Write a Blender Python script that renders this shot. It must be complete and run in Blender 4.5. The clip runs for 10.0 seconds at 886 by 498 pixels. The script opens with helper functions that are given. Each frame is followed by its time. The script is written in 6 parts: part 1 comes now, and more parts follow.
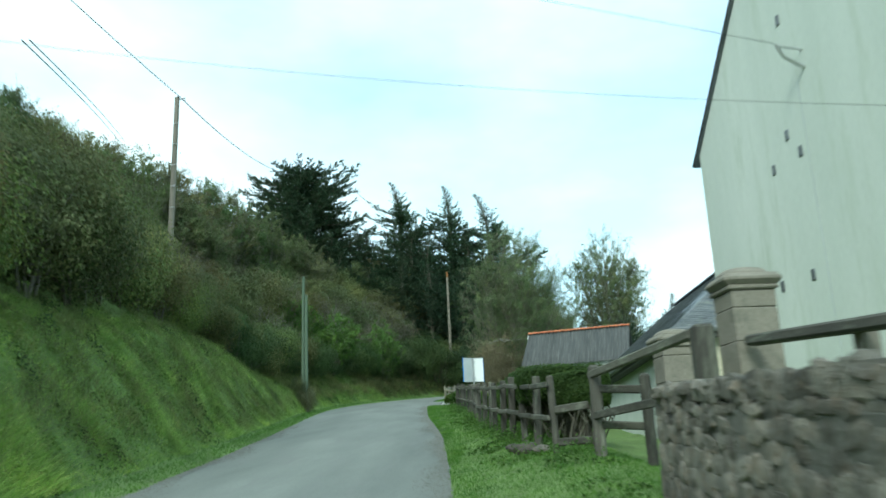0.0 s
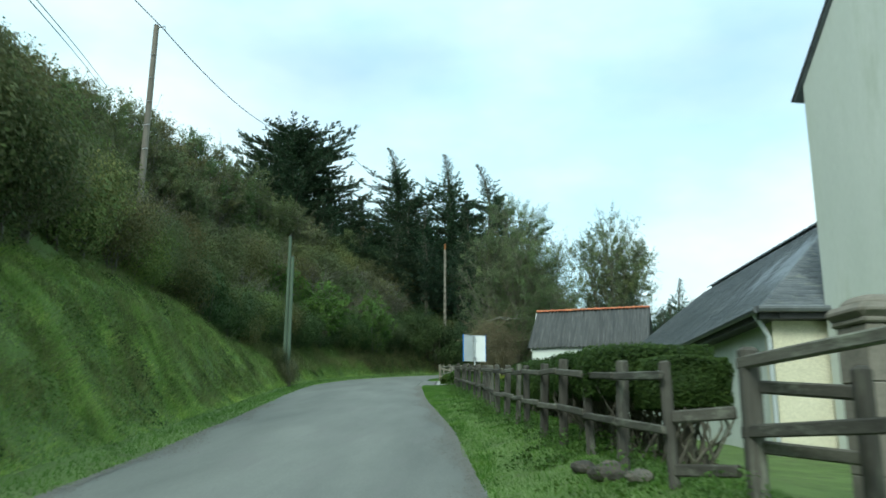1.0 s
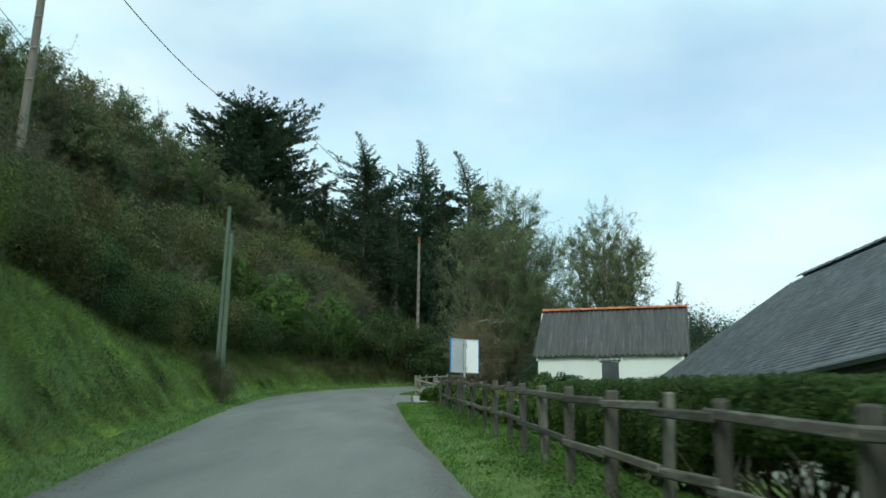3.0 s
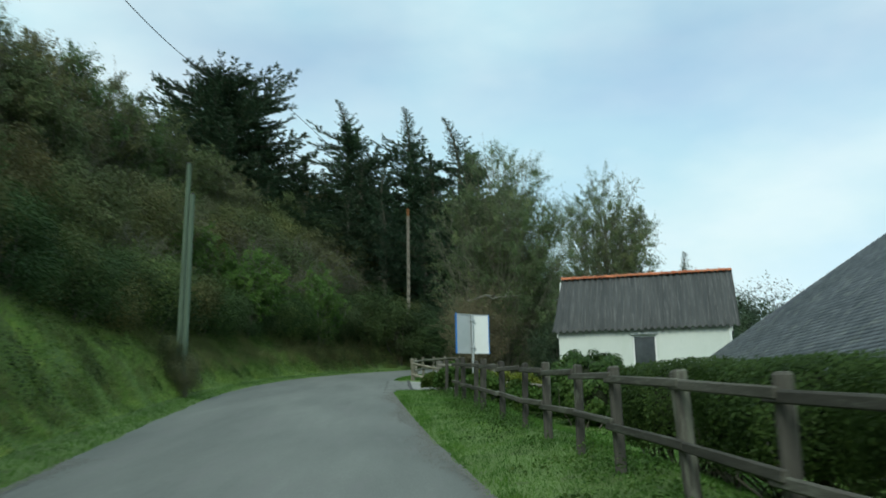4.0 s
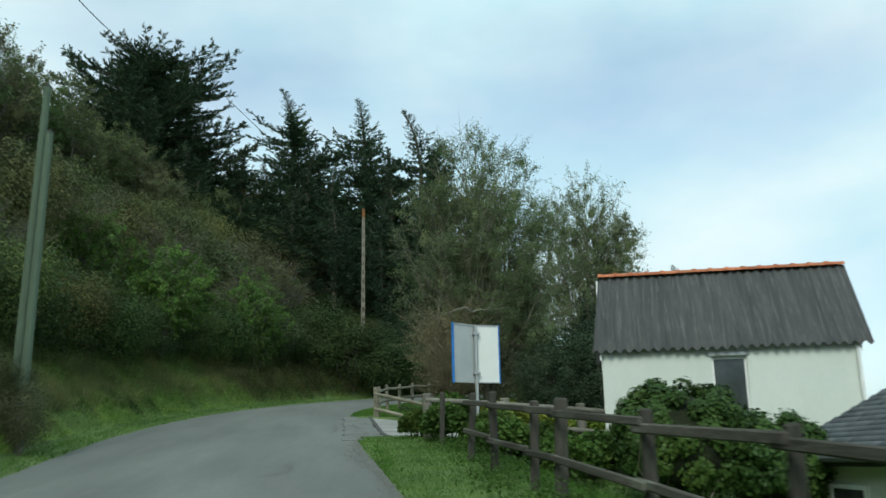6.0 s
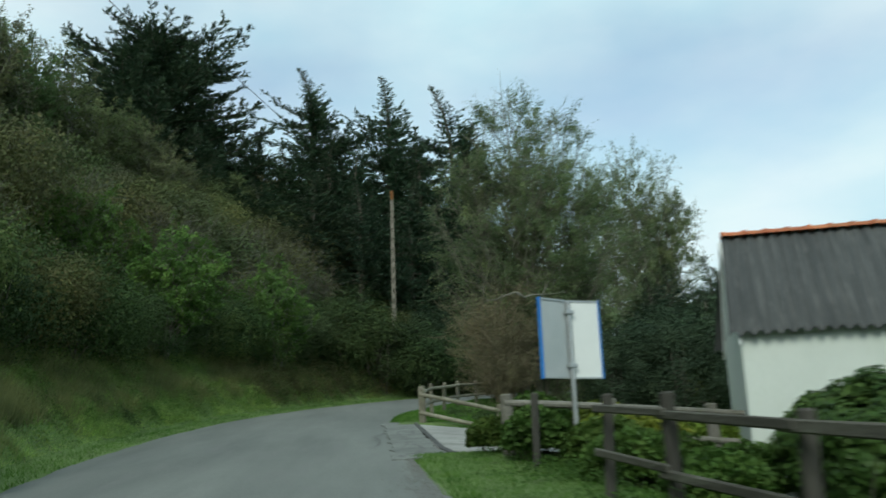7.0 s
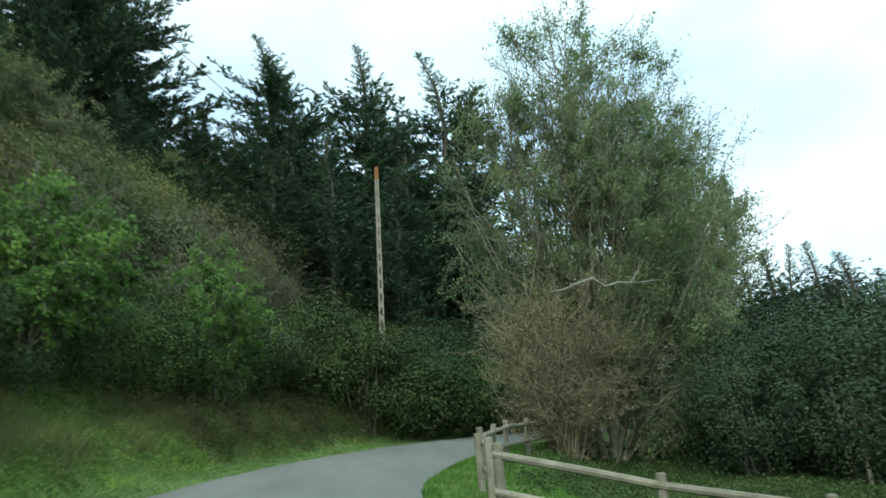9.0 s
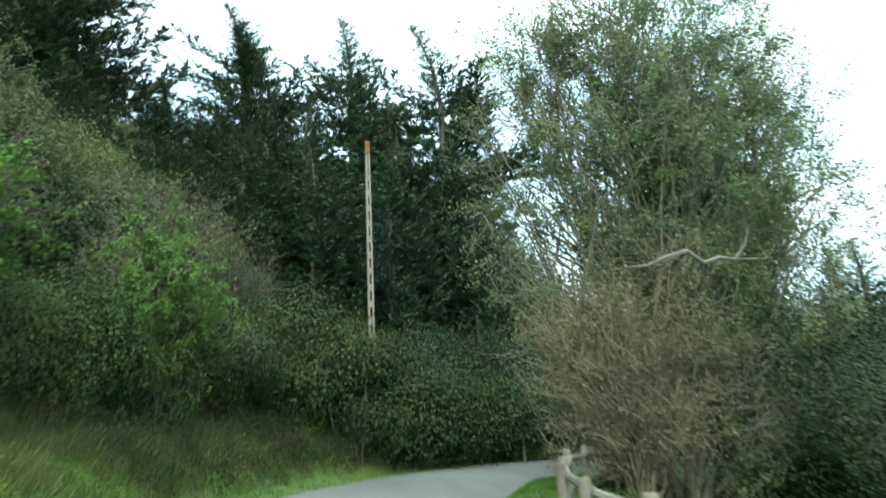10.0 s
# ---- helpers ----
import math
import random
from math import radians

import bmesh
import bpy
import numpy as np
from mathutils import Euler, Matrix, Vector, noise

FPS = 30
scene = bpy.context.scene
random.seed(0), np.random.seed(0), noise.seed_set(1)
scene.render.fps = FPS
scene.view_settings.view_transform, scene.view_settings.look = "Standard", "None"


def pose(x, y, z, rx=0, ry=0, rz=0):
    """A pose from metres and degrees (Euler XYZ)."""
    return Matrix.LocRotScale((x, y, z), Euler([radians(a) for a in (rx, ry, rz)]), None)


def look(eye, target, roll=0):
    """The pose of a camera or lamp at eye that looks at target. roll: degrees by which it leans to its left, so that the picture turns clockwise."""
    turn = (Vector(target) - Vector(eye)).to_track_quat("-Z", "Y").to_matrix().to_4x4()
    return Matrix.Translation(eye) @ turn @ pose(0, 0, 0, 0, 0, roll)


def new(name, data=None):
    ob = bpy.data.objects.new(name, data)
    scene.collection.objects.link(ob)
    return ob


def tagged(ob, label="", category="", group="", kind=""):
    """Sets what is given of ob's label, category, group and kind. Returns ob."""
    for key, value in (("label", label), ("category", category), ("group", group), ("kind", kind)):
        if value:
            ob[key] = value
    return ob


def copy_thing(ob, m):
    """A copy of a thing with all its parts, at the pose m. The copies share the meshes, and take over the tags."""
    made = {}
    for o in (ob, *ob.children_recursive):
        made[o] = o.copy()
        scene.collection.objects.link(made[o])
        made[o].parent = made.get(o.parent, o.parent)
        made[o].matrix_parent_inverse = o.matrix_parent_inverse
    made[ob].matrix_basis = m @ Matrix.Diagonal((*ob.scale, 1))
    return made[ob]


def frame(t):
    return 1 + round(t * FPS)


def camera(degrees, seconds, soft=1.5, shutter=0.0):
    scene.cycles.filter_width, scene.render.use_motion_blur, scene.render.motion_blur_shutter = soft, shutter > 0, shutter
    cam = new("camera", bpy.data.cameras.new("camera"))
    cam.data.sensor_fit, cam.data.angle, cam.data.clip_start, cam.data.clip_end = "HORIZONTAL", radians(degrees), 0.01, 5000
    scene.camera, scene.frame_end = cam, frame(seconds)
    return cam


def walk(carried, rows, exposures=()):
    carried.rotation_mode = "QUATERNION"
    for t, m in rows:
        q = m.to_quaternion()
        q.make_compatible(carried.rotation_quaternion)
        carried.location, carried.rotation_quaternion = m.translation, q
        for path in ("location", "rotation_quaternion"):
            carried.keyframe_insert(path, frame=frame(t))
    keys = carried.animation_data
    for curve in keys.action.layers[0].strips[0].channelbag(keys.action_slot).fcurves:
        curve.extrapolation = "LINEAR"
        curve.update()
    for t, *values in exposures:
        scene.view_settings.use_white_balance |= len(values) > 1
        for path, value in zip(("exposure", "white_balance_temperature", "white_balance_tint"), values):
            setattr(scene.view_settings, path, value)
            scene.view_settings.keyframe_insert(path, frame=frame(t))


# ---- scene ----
cam = camera(57.0, 10.0, soft=1.6, shutter=0.5)
PATH = [
    (0, (3.087, -3.858, 0.959), (3.022, -1.920, 1.448), -2.6),
    (0.5, (2.744, -1.653, 1.234), (2.671, 0.295, 1.682), -1.4),
    (1, (2.389, 0.416, 1.354), (2.342, 2.367, 1.791), 0.1),
    (1.5, (2.335, 2.355, 1.531), (2.234, 4.305, 1.966), 1.3),
    (2, (2.080, 4.423, 1.768), (1.904, 6.358, 2.239), 1.5),
    (2.2, (1.982, 5.267, 1.834), (1.967, 7.202, 2.340), -1.0),
    (3.3, (1.317, 10.080, 2.263), (1.357, 12.029, 2.708), 0.7),
    (3.5, (1.187, 10.988, 2.329), (1.236, 12.933, 2.792), -0.3),
    (4, (1.009, 13.313, 2.501), (1.091, 15.268, 2.915), -0.9),
    (4.5, (0.859, 15.455, 2.672), (1.056, 17.408, 3.054), -3.4),
    (5, (0.615, 17.498, 2.891), (0.772, 19.444, 3.325), -1.9),
    (5.5, (0.557, 19.434, 3.091), (0.744, 21.367, 3.569), -1.4),
    (5.7, (0.494, 20.272, 3.164), (0.697, 22.206, 3.634), -1.1),
    (6.8, (0.002, 25.209, 3.571), (0.236, 27.139, 4.038), -1.2),
    (7, (-0.079, 26.150, 3.628), (0.090, 28.088, 4.093), -2.0),
    (7.5, (-0.270, 28.533, 3.819), (-0.156, 30.480, 4.262), -1.7),
    (8, (-0.454, 31.342, 4.113), (-0.297, 33.282, 4.575), -2.3),
    (8.5, (-0.646, 34.092, 4.439), (-0.460, 36.023, 4.926), -1.6),
    (9, (-0.899, 36.885, 4.659), (-0.632, 38.794, 5.194), -3.3),
    (9.5, (-1.109, 39.695, 4.887), (-0.789, 41.611, 5.364), -2.0),
    (10, (-1.168, 42.441, 5.158), (-0.836, 44.326, 5.738), -2.9),
]
walk(cam, [(t, look(eye, target, roll)) for t, eye, target, roll in PATH],
     [(0, 0.92, 6200, 2), (0.5, 0.78, 6250, 3), (1, 0.68, 6300, 4), (2, 0.6, 6300, 5), (3.5, 0.28, 6400, 7), (4, 0.22, 6400, 7), (5, 0.32, 6450, 8), (7, 0.22, 6500, 9), (8, 0.52, 6500, 8), (8.5, 0.66, 6450, 7),
      (9, 0.94, 6400, 7), (9.5, 1.06, 6400, 7), (10, 1.45, 6400, 7)])

# ---- world, sun and exposure ----
world = bpy.data.worlds.new("world")
scene.world = world
world.use_nodes = True
wn, wl = world.node_tree.nodes, world.node_tree.links
wn.clear()
sky = wn.new("ShaderNodeTexSky")
sky.sky_type, sky.sun_disc = "NISHITA", False
sky.sun_elevation, sky.sun_rotation = radians(38), radians(200)
sky.air_density, sky.dust_density = 1.0, 1.5
coord = wn.new("ShaderNodeTexCoord")
stretch = wn.new("ShaderNodeMapping")
stretch.inputs["Scale"].default_value = (1.0, 1.0, 2.2)
stretch.inputs["Location"].default_value = (3.1, 0.4, 0.2)
cloud = wn.new("ShaderNodeTexNoise")
cloud.inputs["Scale"].default_value, cloud.inputs["Detail"].default_value = 2.3, 7.0
cloud.inputs["Roughness"].default_value = 0.42
cover = wn.new("ShaderNodeMapRange")
cover.inputs["From Min"].default_value, cover.inputs["From Max"].default_value = 0.02, 0.58
sky_gain = wn.new("ShaderNodeBackground")
sky_gain.inputs["Strength"].default_value = 0.15
cloud_gain = wn.new("ShaderNodeBackground")
cloud_tone = wn.new("ShaderNodeValToRGB")
cloud_tone.color_ramp.elements[0].position, cloud_tone.color_ramp.elements[0].color = 0.36, (0.57, 0.84, 0.93, 1)
cloud_tone.color_ramp.elements[1].position, cloud_tone.color_ramp.elements[1].color = 0.66, (0.80, 0.97, 1.0, 1)
wisps = wn.new("ShaderNodeTexNoise")
wisps.inputs["Scale"].default_value, wisps.inputs["Detail"].default_value = 3.4, 6.0
cloud_gain.inputs["Strength"].default_value = 0.84
blend = wn.new("ShaderNodeMixShader")
out = wn.new("ShaderNodeOutputWorld")
wl.new(coord.outputs["Generated"], stretch.inputs["Vector"])
wl.new(stretch.outputs["Vector"], cloud.inputs["Vector"])
wl.new(cloud.outputs["Fac"], cover.inputs["Value"])
wl.new(stretch.outputs["Vector"], wisps.inputs["Vector"])
wl.new(wisps.outputs["Fac"], cloud_tone.inputs["Fac"])
wl.new(cloud_tone.outputs["Color"], cloud_gain.inputs["Color"])
wl.new(sky.outputs["Color"], sky_gain.inputs["Color"])
wl.new(cover.outputs["Result"], blend.inputs["Fac"])
wl.new(sky_gain.outputs["Background"], blend.inputs[1])
wl.new(cloud_gain.outputs["Background"], blend.inputs[2])
wl.new(blend.outputs["Shader"], out.inputs["Surface"])

sun_data = bpy.data.lights.new("sun", "SUN")
sun_data.energy, sun_data.angle, sun_data.color = 1.7, radians(20), (0.95, 1.0, 0.92)
sun = new("sun", sun_data)
sun.rotation_euler = (radians(52), 0, radians(-20))


# ---- materials ----
def material(name, rough=0.8, metal=0.0):
    m = bpy.data.materials.new(name)
    m.use_nodes = True
    b = m.node_tree.nodes["Principled BSDF"]
    b.inputs["Roughness"].default_value, b.inputs["Metallic"].default_value = rough, metal
    b.inputs["Specular IOR Level"].default_value = 0.3
    return m, m.node_tree.nodes, m.node_tree.links, b


def ramp(nodes, links, fac, stops):
    r = nodes.new("ShaderNodeValToRGB")
    el = r.color_ramp.elements
    while len(el) < len(stops):
        el.new(0.5)
    for e, (p, c) in zip(el, stops):
        e.position, e.color = p, (*c, 1)
    links.new(fac, r.inputs["Fac"])
    return r.outputs["Color"]


def noise_tex(nodes, links, scale, detail=5.0, rough=0.6, stretch=(1, 1, 1), local=False):
    c = nodes.new("ShaderNodeTexCoord")
    mp = nodes.new("ShaderNodeMapping")
    mp.inputs["Scale"].default_value = stretch
    n = nodes.new("ShaderNodeTexNoise")
    n.inputs["Scale"].default_value, n.inputs["Detail"].default_value, n.inputs["Roughness"].default_value = scale, detail, rough
    links.new(c.outputs["Object"], mp.inputs["Vector"])
    links.new(mp.outputs["Vector"], n.inputs["Vector"])
    return n.outputs["Fac"]


def mix(nodes, links, kind, fac, a, b):
    m = nodes.new("ShaderNodeMix")
    m.data_type, m.blend_type = "RGBA", kind
    if isinstance(fac, float):
        m.inputs[0].default_value = fac
    else:
        links.new(fac, m.inputs[0])
    for sock, v in ((m.inputs[6], a), (m.inputs[7], b)):
        if isinstance(v, tuple):
            sock.default_value = (*v, 1)
        else:
            links.new(v, sock)
    return m.outputs[2]


def bump(nodes, links, b, height, strength=0.4, dist=0.02):
    n = nodes.new("ShaderNodeBump")
    n.inputs["Strength"].default_value, n.inputs["Distance"].default_value = strength, dist
    links.new(height, n.inputs["Height"])
    links.new(n.outputs["Normal"], b.inputs["Normal"])


def surface(name, dark, light, scale=3.0, fine=40.0, rough=0.8, metal=0.0, relief=0.3, stain=None, stretch=(1, 1, 1), vary=0.0, dist=0.01, grain=0.7):
    """A two-scale stained and grained surface."""
    m, n, l, b = material(name, rough, metal)
    big = noise_tex(n, l, scale, 6, 0.6, stretch)
    small = noise_tex(n, l, fine, 4, 0.7, stretch)
    col = ramp(n, l, big, [(0.3, dark), (0.7, light)])
    speck = ramp(n, l, small, [(0.25, (0.62, 0.62, 0.62)), (0.75, (1.15, 1.15, 1.15))])
    col = mix(n, l, "MULTIPLY", grain, col, speck)
    if stain:
        spots = ramp(n, l, noise_tex(n, l, scale * 2.7, 8, 0.75, stretch), [(0.52, (0, 0, 0)), (0.68, (1, 1, 1))])
        col = mix(n, l, "MIX", spots, col, stain)
    if vary:
        info = n.new("ShaderNodeObjectInfo")
        tint = ramp(n, l, info.outputs["Random"], [(0.0, (1 - vary,) * 3), (1.0, (1 + vary,) * 3)])
        col = mix(n, l, "MULTIPLY", 1.0, col, tint)
    l.new(col, b.inputs["Base Color"])
    bump(n, l, b, small, relief, dist)
    return m


def foliage(name, colours, vary=0.25, rough=0.6, through_light=0.35, patch_scale=0.7):
    """Leaves: colour changes leaf by leaf, in patches and from plant to plant; light passes through."""
    m, n, l, b = material(name, rough)
    b.inputs["Specular IOR Level"].default_value = 0.12
    geo = n.new("ShaderNodeNewGeometry")
    k = len(colours) - 1
    mean = [sum(c[j] for c in colours) / (k + 1) for j in range(3)]
    soft_ = [tuple(0.55 * c[j] + 0.45 * mean[j] for j in range(3)) for c in colours]
    col = ramp(n, l, geo.outputs["Random Per Island"], [(i / k, c) for i, c in enumerate(soft_)])
    patch = ramp(n, l, noise_tex(n, l, patch_scale, 5, 0.65), [(0.32, (0.5, 0.55, 0.55)), (0.5, (0.95, 0.97, 0.95)), (0.68, (1.45, 1.3, 1.15))])
    col = mix(n, l, "MULTIPLY", 1.0, col, patch)
    info = n.new("ShaderNodeObjectInfo")
    tint = ramp(n, l, info.outputs["Random"], [(0.0, (1 - vary, 1 - 0.8 * vary, 1 - 0.8 * vary)), (0.25, (1 + vary * 0.25, 1 - vary * 0.35, 1 - vary * 0.3)), (0.5, (1 - vary * 0.3, 1 + vary * 0.1, 1)), (0.75, (1.0, 1 - vary * 0.1, 1 + vary * 0.3)), (1.0, (1 + vary * 0.6, 1 + vary * 0.7, 1))])
    col = mix(n, l, "MULTIPLY", 1.0, col, tint)
    l.new(col, b.inputs["Base Color"])
    tr = n.new("ShaderNodeBsdfTranslucent")
    l.new(col, tr.inputs["Color"])
    mx = n.new("ShaderNodeMixShader")
    mx.inputs["Fac"].default_value = through_light
    outn = n["Material Output"]
    l.new(b.outputs["BSDF"], mx.inputs[1])
    l.new(tr.outputs["BSDF"], mx.inputs[2])
    l.new(mx.outputs["Shader"], outn.inputs["Surface"])
    return m


M = {}
M["asphalt"] = surface("asphalt", (0.118, 0.129, 0.118), (0.189, 0.203, 0.182), 0.8, 60, 0.85, relief=0.4, stain=(0.155, 0.16, 0.15), stretch=(1, 0.14, 1), dist=0.005, grain=0.45)
M["concrete"] = surface("concrete", (0.24, 0.24, 0.22), (0.36, 0.36, 0.33), 0.8, 45, 0.9, relief=0.4, stain=(0.16, 0.16, 0.14))
M["asphalt_old"] = surface("asphalt_old", (0.135, 0.145, 0.132), (0.225, 0.24, 0.215), 1.6, 45, 0.9, relief=0.7, stain=(0.105, 0.11, 0.10), dist=0.01)
M["crack"] = surface("crack", (0.12, 0.122, 0.117), (0.165, 0.168, 0.16), 6, 60, 0.95, relief=0.5)
M["grit"] = surface("grit", (0.14, 0.14, 0.125), (0.22, 0.22, 0.2), 9, 80, 0.95, relief=0.8, stain=(0.1, 0.12, 0.07))
M["drain_dark"] = surface("drain_dark", (0.05, 0.052, 0.05), (0.1, 0.1, 0.095), 5, 50, 0.8, relief=0.5)
M["gravel"] = surface("gravel", (0.10, 0.10, 0.09), (0.2, 0.2, 0.18), 2.0, 70, 0.95, relief=0.8, stain=(0.06, 0.07, 0.04))
M["soil"] = surface("soil", (0.105, 0.170, 0.048), (0.165, 0.255, 0.075), 1.1, 25, 0.95, relief=0.9, stain=(0.085, 0.105, 0.045), dist=0.05)
M["render_white"] = surface("render_white", (0.48, 0.52, 0.46), (0.57, 0.60, 0.54), 0.5, 25, 0.9, relief=0.18, stain=(0.43, 0.47, 0.39), stretch=(1.3, 1.3, 0.22), grain=0.3)
M["shed_white"] = surface("shed_white", (0.55, 0.60, 0.54), (0.63, 0.67, 0.61), 0.6, 30, 0.9, relief=0.1, stain=(0.54, 0.59, 0.52), stretch=(1, 1, 0.4), grain=0.12)
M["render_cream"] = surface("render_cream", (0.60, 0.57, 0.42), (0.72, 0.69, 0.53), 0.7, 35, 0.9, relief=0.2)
M["slate"] = surface("slate", (0.10, 0.115, 0.13), (0.17, 0.19, 0.21), 1.1, 25, 0.5, relief=0.3, stain=(0.15, 0.17, 0.16), vary=0.22)
M["fibre_cement"] = surface("fibre_cement", (0.055, 0.06, 0.06), (0.095, 0.1, 0.097), 3.0, 30, 0.9, relief=0.4, stain=(0.145, 0.148, 0.14), stretch=(2.2, 0.15, 0.15), vary=0.08, grain=0.5)
M["ridge_tile"] = surface("ridge_tile", (0.36, 0.10, 0.05), (0.55, 0.2, 0.09), 3, 40, 0.8, relief=0.4, stain=(0.3, 0.2, 0.1), vary=0.2)
M["old_timber"] = surface("old_timber", (0.038, 0.037, 0.031), (0.098, 0.093, 0.076), 2.5, 30, 0.9, relief=0.6, stain=(0.16, 0.17, 0.13), stretch=(1, 1, 0.15), vary=0.3)
M["rail_timber"] = surface("rail_timber", (0.046, 0.044, 0.035), (0.121, 0.116, 0.095), 2.5, 30, 0.9, relief=0.6, stain=(0.17, 0.18, 0.14), stretch=(1, 0.15, 1), vary=0.3)
M["pale_log"] = surface("pale_log", (0.135, 0.125, 0.092), (0.26, 0.245, 0.185), 3, 35, 0.85, relief=0.4, stain=(0.1, 0.12, 0.06), vary=0.2)
M["pole_wood"] = surface("pole_wood", (0.13, 0.12, 0.10), (0.24, 0.22, 0.18), 2, 30, 0.9, relief=0.4, stretch=(1, 1, 0.1))
M["pole_green"] = surface("pole_green", (0.077, 0.116, 0.079), (0.122, 0.175, 0.119), 2, 30, 0.85, relief=0.3, stretch=(1, 1, 0.1))
M["pole_concrete"] = surface("pole_concrete", (0.180, 0.167, 0.130), (0.270, 0.248, 0.198), 2, 30, 0.9, relief=0.3)
M["rust"] = surface("rust", (0.150, 0.062, 0.021), (0.252, 0.118, 0.042), 5, 40, 0.9, relief=0.4)
M["bark"] = surface("bark", (0.06, 0.055, 0.04), (0.15, 0.14, 0.11), 4, 25, 0.95, relief=0.8, stain=(0.07, 0.09, 0.04), stretch=(1, 1, 0.25))
M["bark_pale"] = surface("bark_pale", (0.120, 0.112, 0.090), (0.225, 0.217, 0.180), 4, 25, 0.95, relief=0.6, stretch=(1, 1, 0.25))
M["bark_willow"] = surface("bark_willow", (0.115, 0.113, 0.08), (0.21, 0.205, 0.15), 4, 25, 0.95, relief=0.6, stretch=(1, 1, 0.25))
M["bark_brown"] = surface("bark_brown", (0.14, 0.119, 0.074), (0.265, 0.228, 0.145), 4, 25, 0.95, relief=0.5, stretch=(1, 1, 0.25))
M["stone_wall"] = surface("stone_wall", (0.075, 0.075, 0.064), (0.210, 0.191, 0.161), 5, 26, 0.95, relief=1.0, stain=(0.16, 0.12, 0.085), vary=0.45, dist=0.03)
M["mortar"] = surface("mortar", (0.088, 0.088, 0.076), (0.162, 0.155, 0.135), 6, 30, 0.95, relief=1.0, dist=0.03)
M["pier_stone"] = surface("pier_stone", (0.165, 0.15, 0.122), (0.235, 0.215, 0.175), 2.2, 40, 0.9, relief=0.5, stain=(0.12, 0.118, 0.092), vary=0.02)
M["alu_white"] = surface("alu_white", (0.70, 0.72, 0.69), (0.75, 0.77, 0.74), 0.8, 5, 0.5, relief=0.03, grain=0.08)
# real grey metal and paint; also the shade tone of the board's left panel
M["alu_grey"] = surface("alu_grey", (0.36, 0.40, 0.40), (0.46, 0.49, 0.49), 0.8, 5, 0.45, relief=0.03, grain=0.12)
M["blue_edge"] = surface("blue_edge", (0.03, 0.16, 0.5), (0.05, 0.24, 0.62), 2, 20, 0.5, relief=0.1)
M["galvanised"] = surface("galvanised", (0.4, 0.42, 0.42), (0.56, 0.58, 0.57), 3, 40, 0.4, 0.7, relief=0.1)
M["dark_paint"] = surface("dark_paint", (0.02, 0.022, 0.022), (0.045, 0.047, 0.047), 3, 40, 0.5, relief=0.2)
M["zinc"] = surface("zinc", (0.11, 0.12, 0.125), (0.18, 0.195, 0.2), 3, 30, 0.45, 0.4, relief=0.1)
M["cable"] = surface("cable", (0.02, 0.02, 0.02), (0.04, 0.04, 0.04), 3, 30, 0.6, relief=0.1)
glass, gn, gl, gb = material("window_glass", 0.08)
gl.new(ramp(gn, gl, noise_tex(gn, gl, 3.0), [(0.3, (0.03, 0.037, 0.04)), (0.7, (0.06, 0.07, 0.073))]), gb.inputs["Base Color"])
gb.inputs["Specular IOR Level"].default_value = 0.5
M["window_glass"] = glass

M["leaf_wood"] = foliage("leaf_wood", [(0.052, 0.092, 0.033), (0.110, 0.174, 0.059), (0.141, 0.190, 0.075), (0.179, 0.182, 0.081)], 0.45, patch_scale=0.45)
# bramble and weed green, darkened to stand for the shade under trees
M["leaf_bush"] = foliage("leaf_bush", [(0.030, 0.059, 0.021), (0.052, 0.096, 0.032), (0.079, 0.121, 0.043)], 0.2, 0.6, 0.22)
M["leaf_ivy"] = foliage("leaf_ivy", [(0.028, 0.070, 0.018), (0.052, 0.115, 0.028), (0.090, 0.155, 0.042)], 0.15, 0.45, 0.25)
M["leaf_bright"] = foliage("leaf_bright", [(0.035, 0.078, 0.014), (0.067, 0.137, 0.028), (0.113, 0.174, 0.044)])
M["leaf_willow"] = foliage("leaf_willow", [(0.115, 0.168, 0.070), (0.175, 0.228, 0.105), (0.230, 0.258, 0.145)], 0.2, 0.55, 0.5)
M["leaf_weed"] = foliage("leaf_weed", [(0.085, 0.165, 0.036), (0.130, 0.235, 0.055), (0.190, 0.280, 0.085)], 0.15, patch_scale=1.4)
M["leaf_hazel"] = foliage("leaf_hazel", [(0.060, 0.132, 0.029), (0.100, 0.198, 0.046), (0.163, 0.257, 0.067)], 0.15)
M["leaf_brown"] = foliage("leaf_brown", [(0.135, 0.132, 0.068), (0.21, 0.20, 0.105), (0.27, 0.255, 0.135)])
M["leaf_conifer"] = foliage("leaf_conifer", [(0.022, 0.048, 0.030), (0.046, 0.089, 0.050), (0.080, 0.128, 0.074)], 0.15, 0.6, 0.15)
M["leaf_hedge"] = foliage("leaf_hedge", [(0.022, 0.047, 0.013), (0.044, 0.087, 0.020), (0.075, 0.121, 0.030)], 0.12)
M["leaf_dark"] = foliage("leaf_dark", [(0.026, 0.048, 0.027), (0.041, 0.071, 0.038), (0.056, 0.091, 0.050)], 0.15, 0.6, 0.15)
M["leaf_lime"] = foliage("leaf_lime", [(0.088, 0.156, 0.024), (0.175, 0.247, 0.036), (0.275, 0.312, 0.060)])
M["grass"] = foliage("grass", [(0.040, 0.115, 0.014), (0.064, 0.170, 0.023), (0.090, 0.205, 0.033), (0.135, 0.210, 0.060)], 0.1, patch_scale=1.6)
M["straw"] = foliage("straw", [(0.107, 0.144, 0.044), (0.179, 0.210, 0.083), (0.268, 0.287, 0.132)], 0.1, patch_scale=1.2)
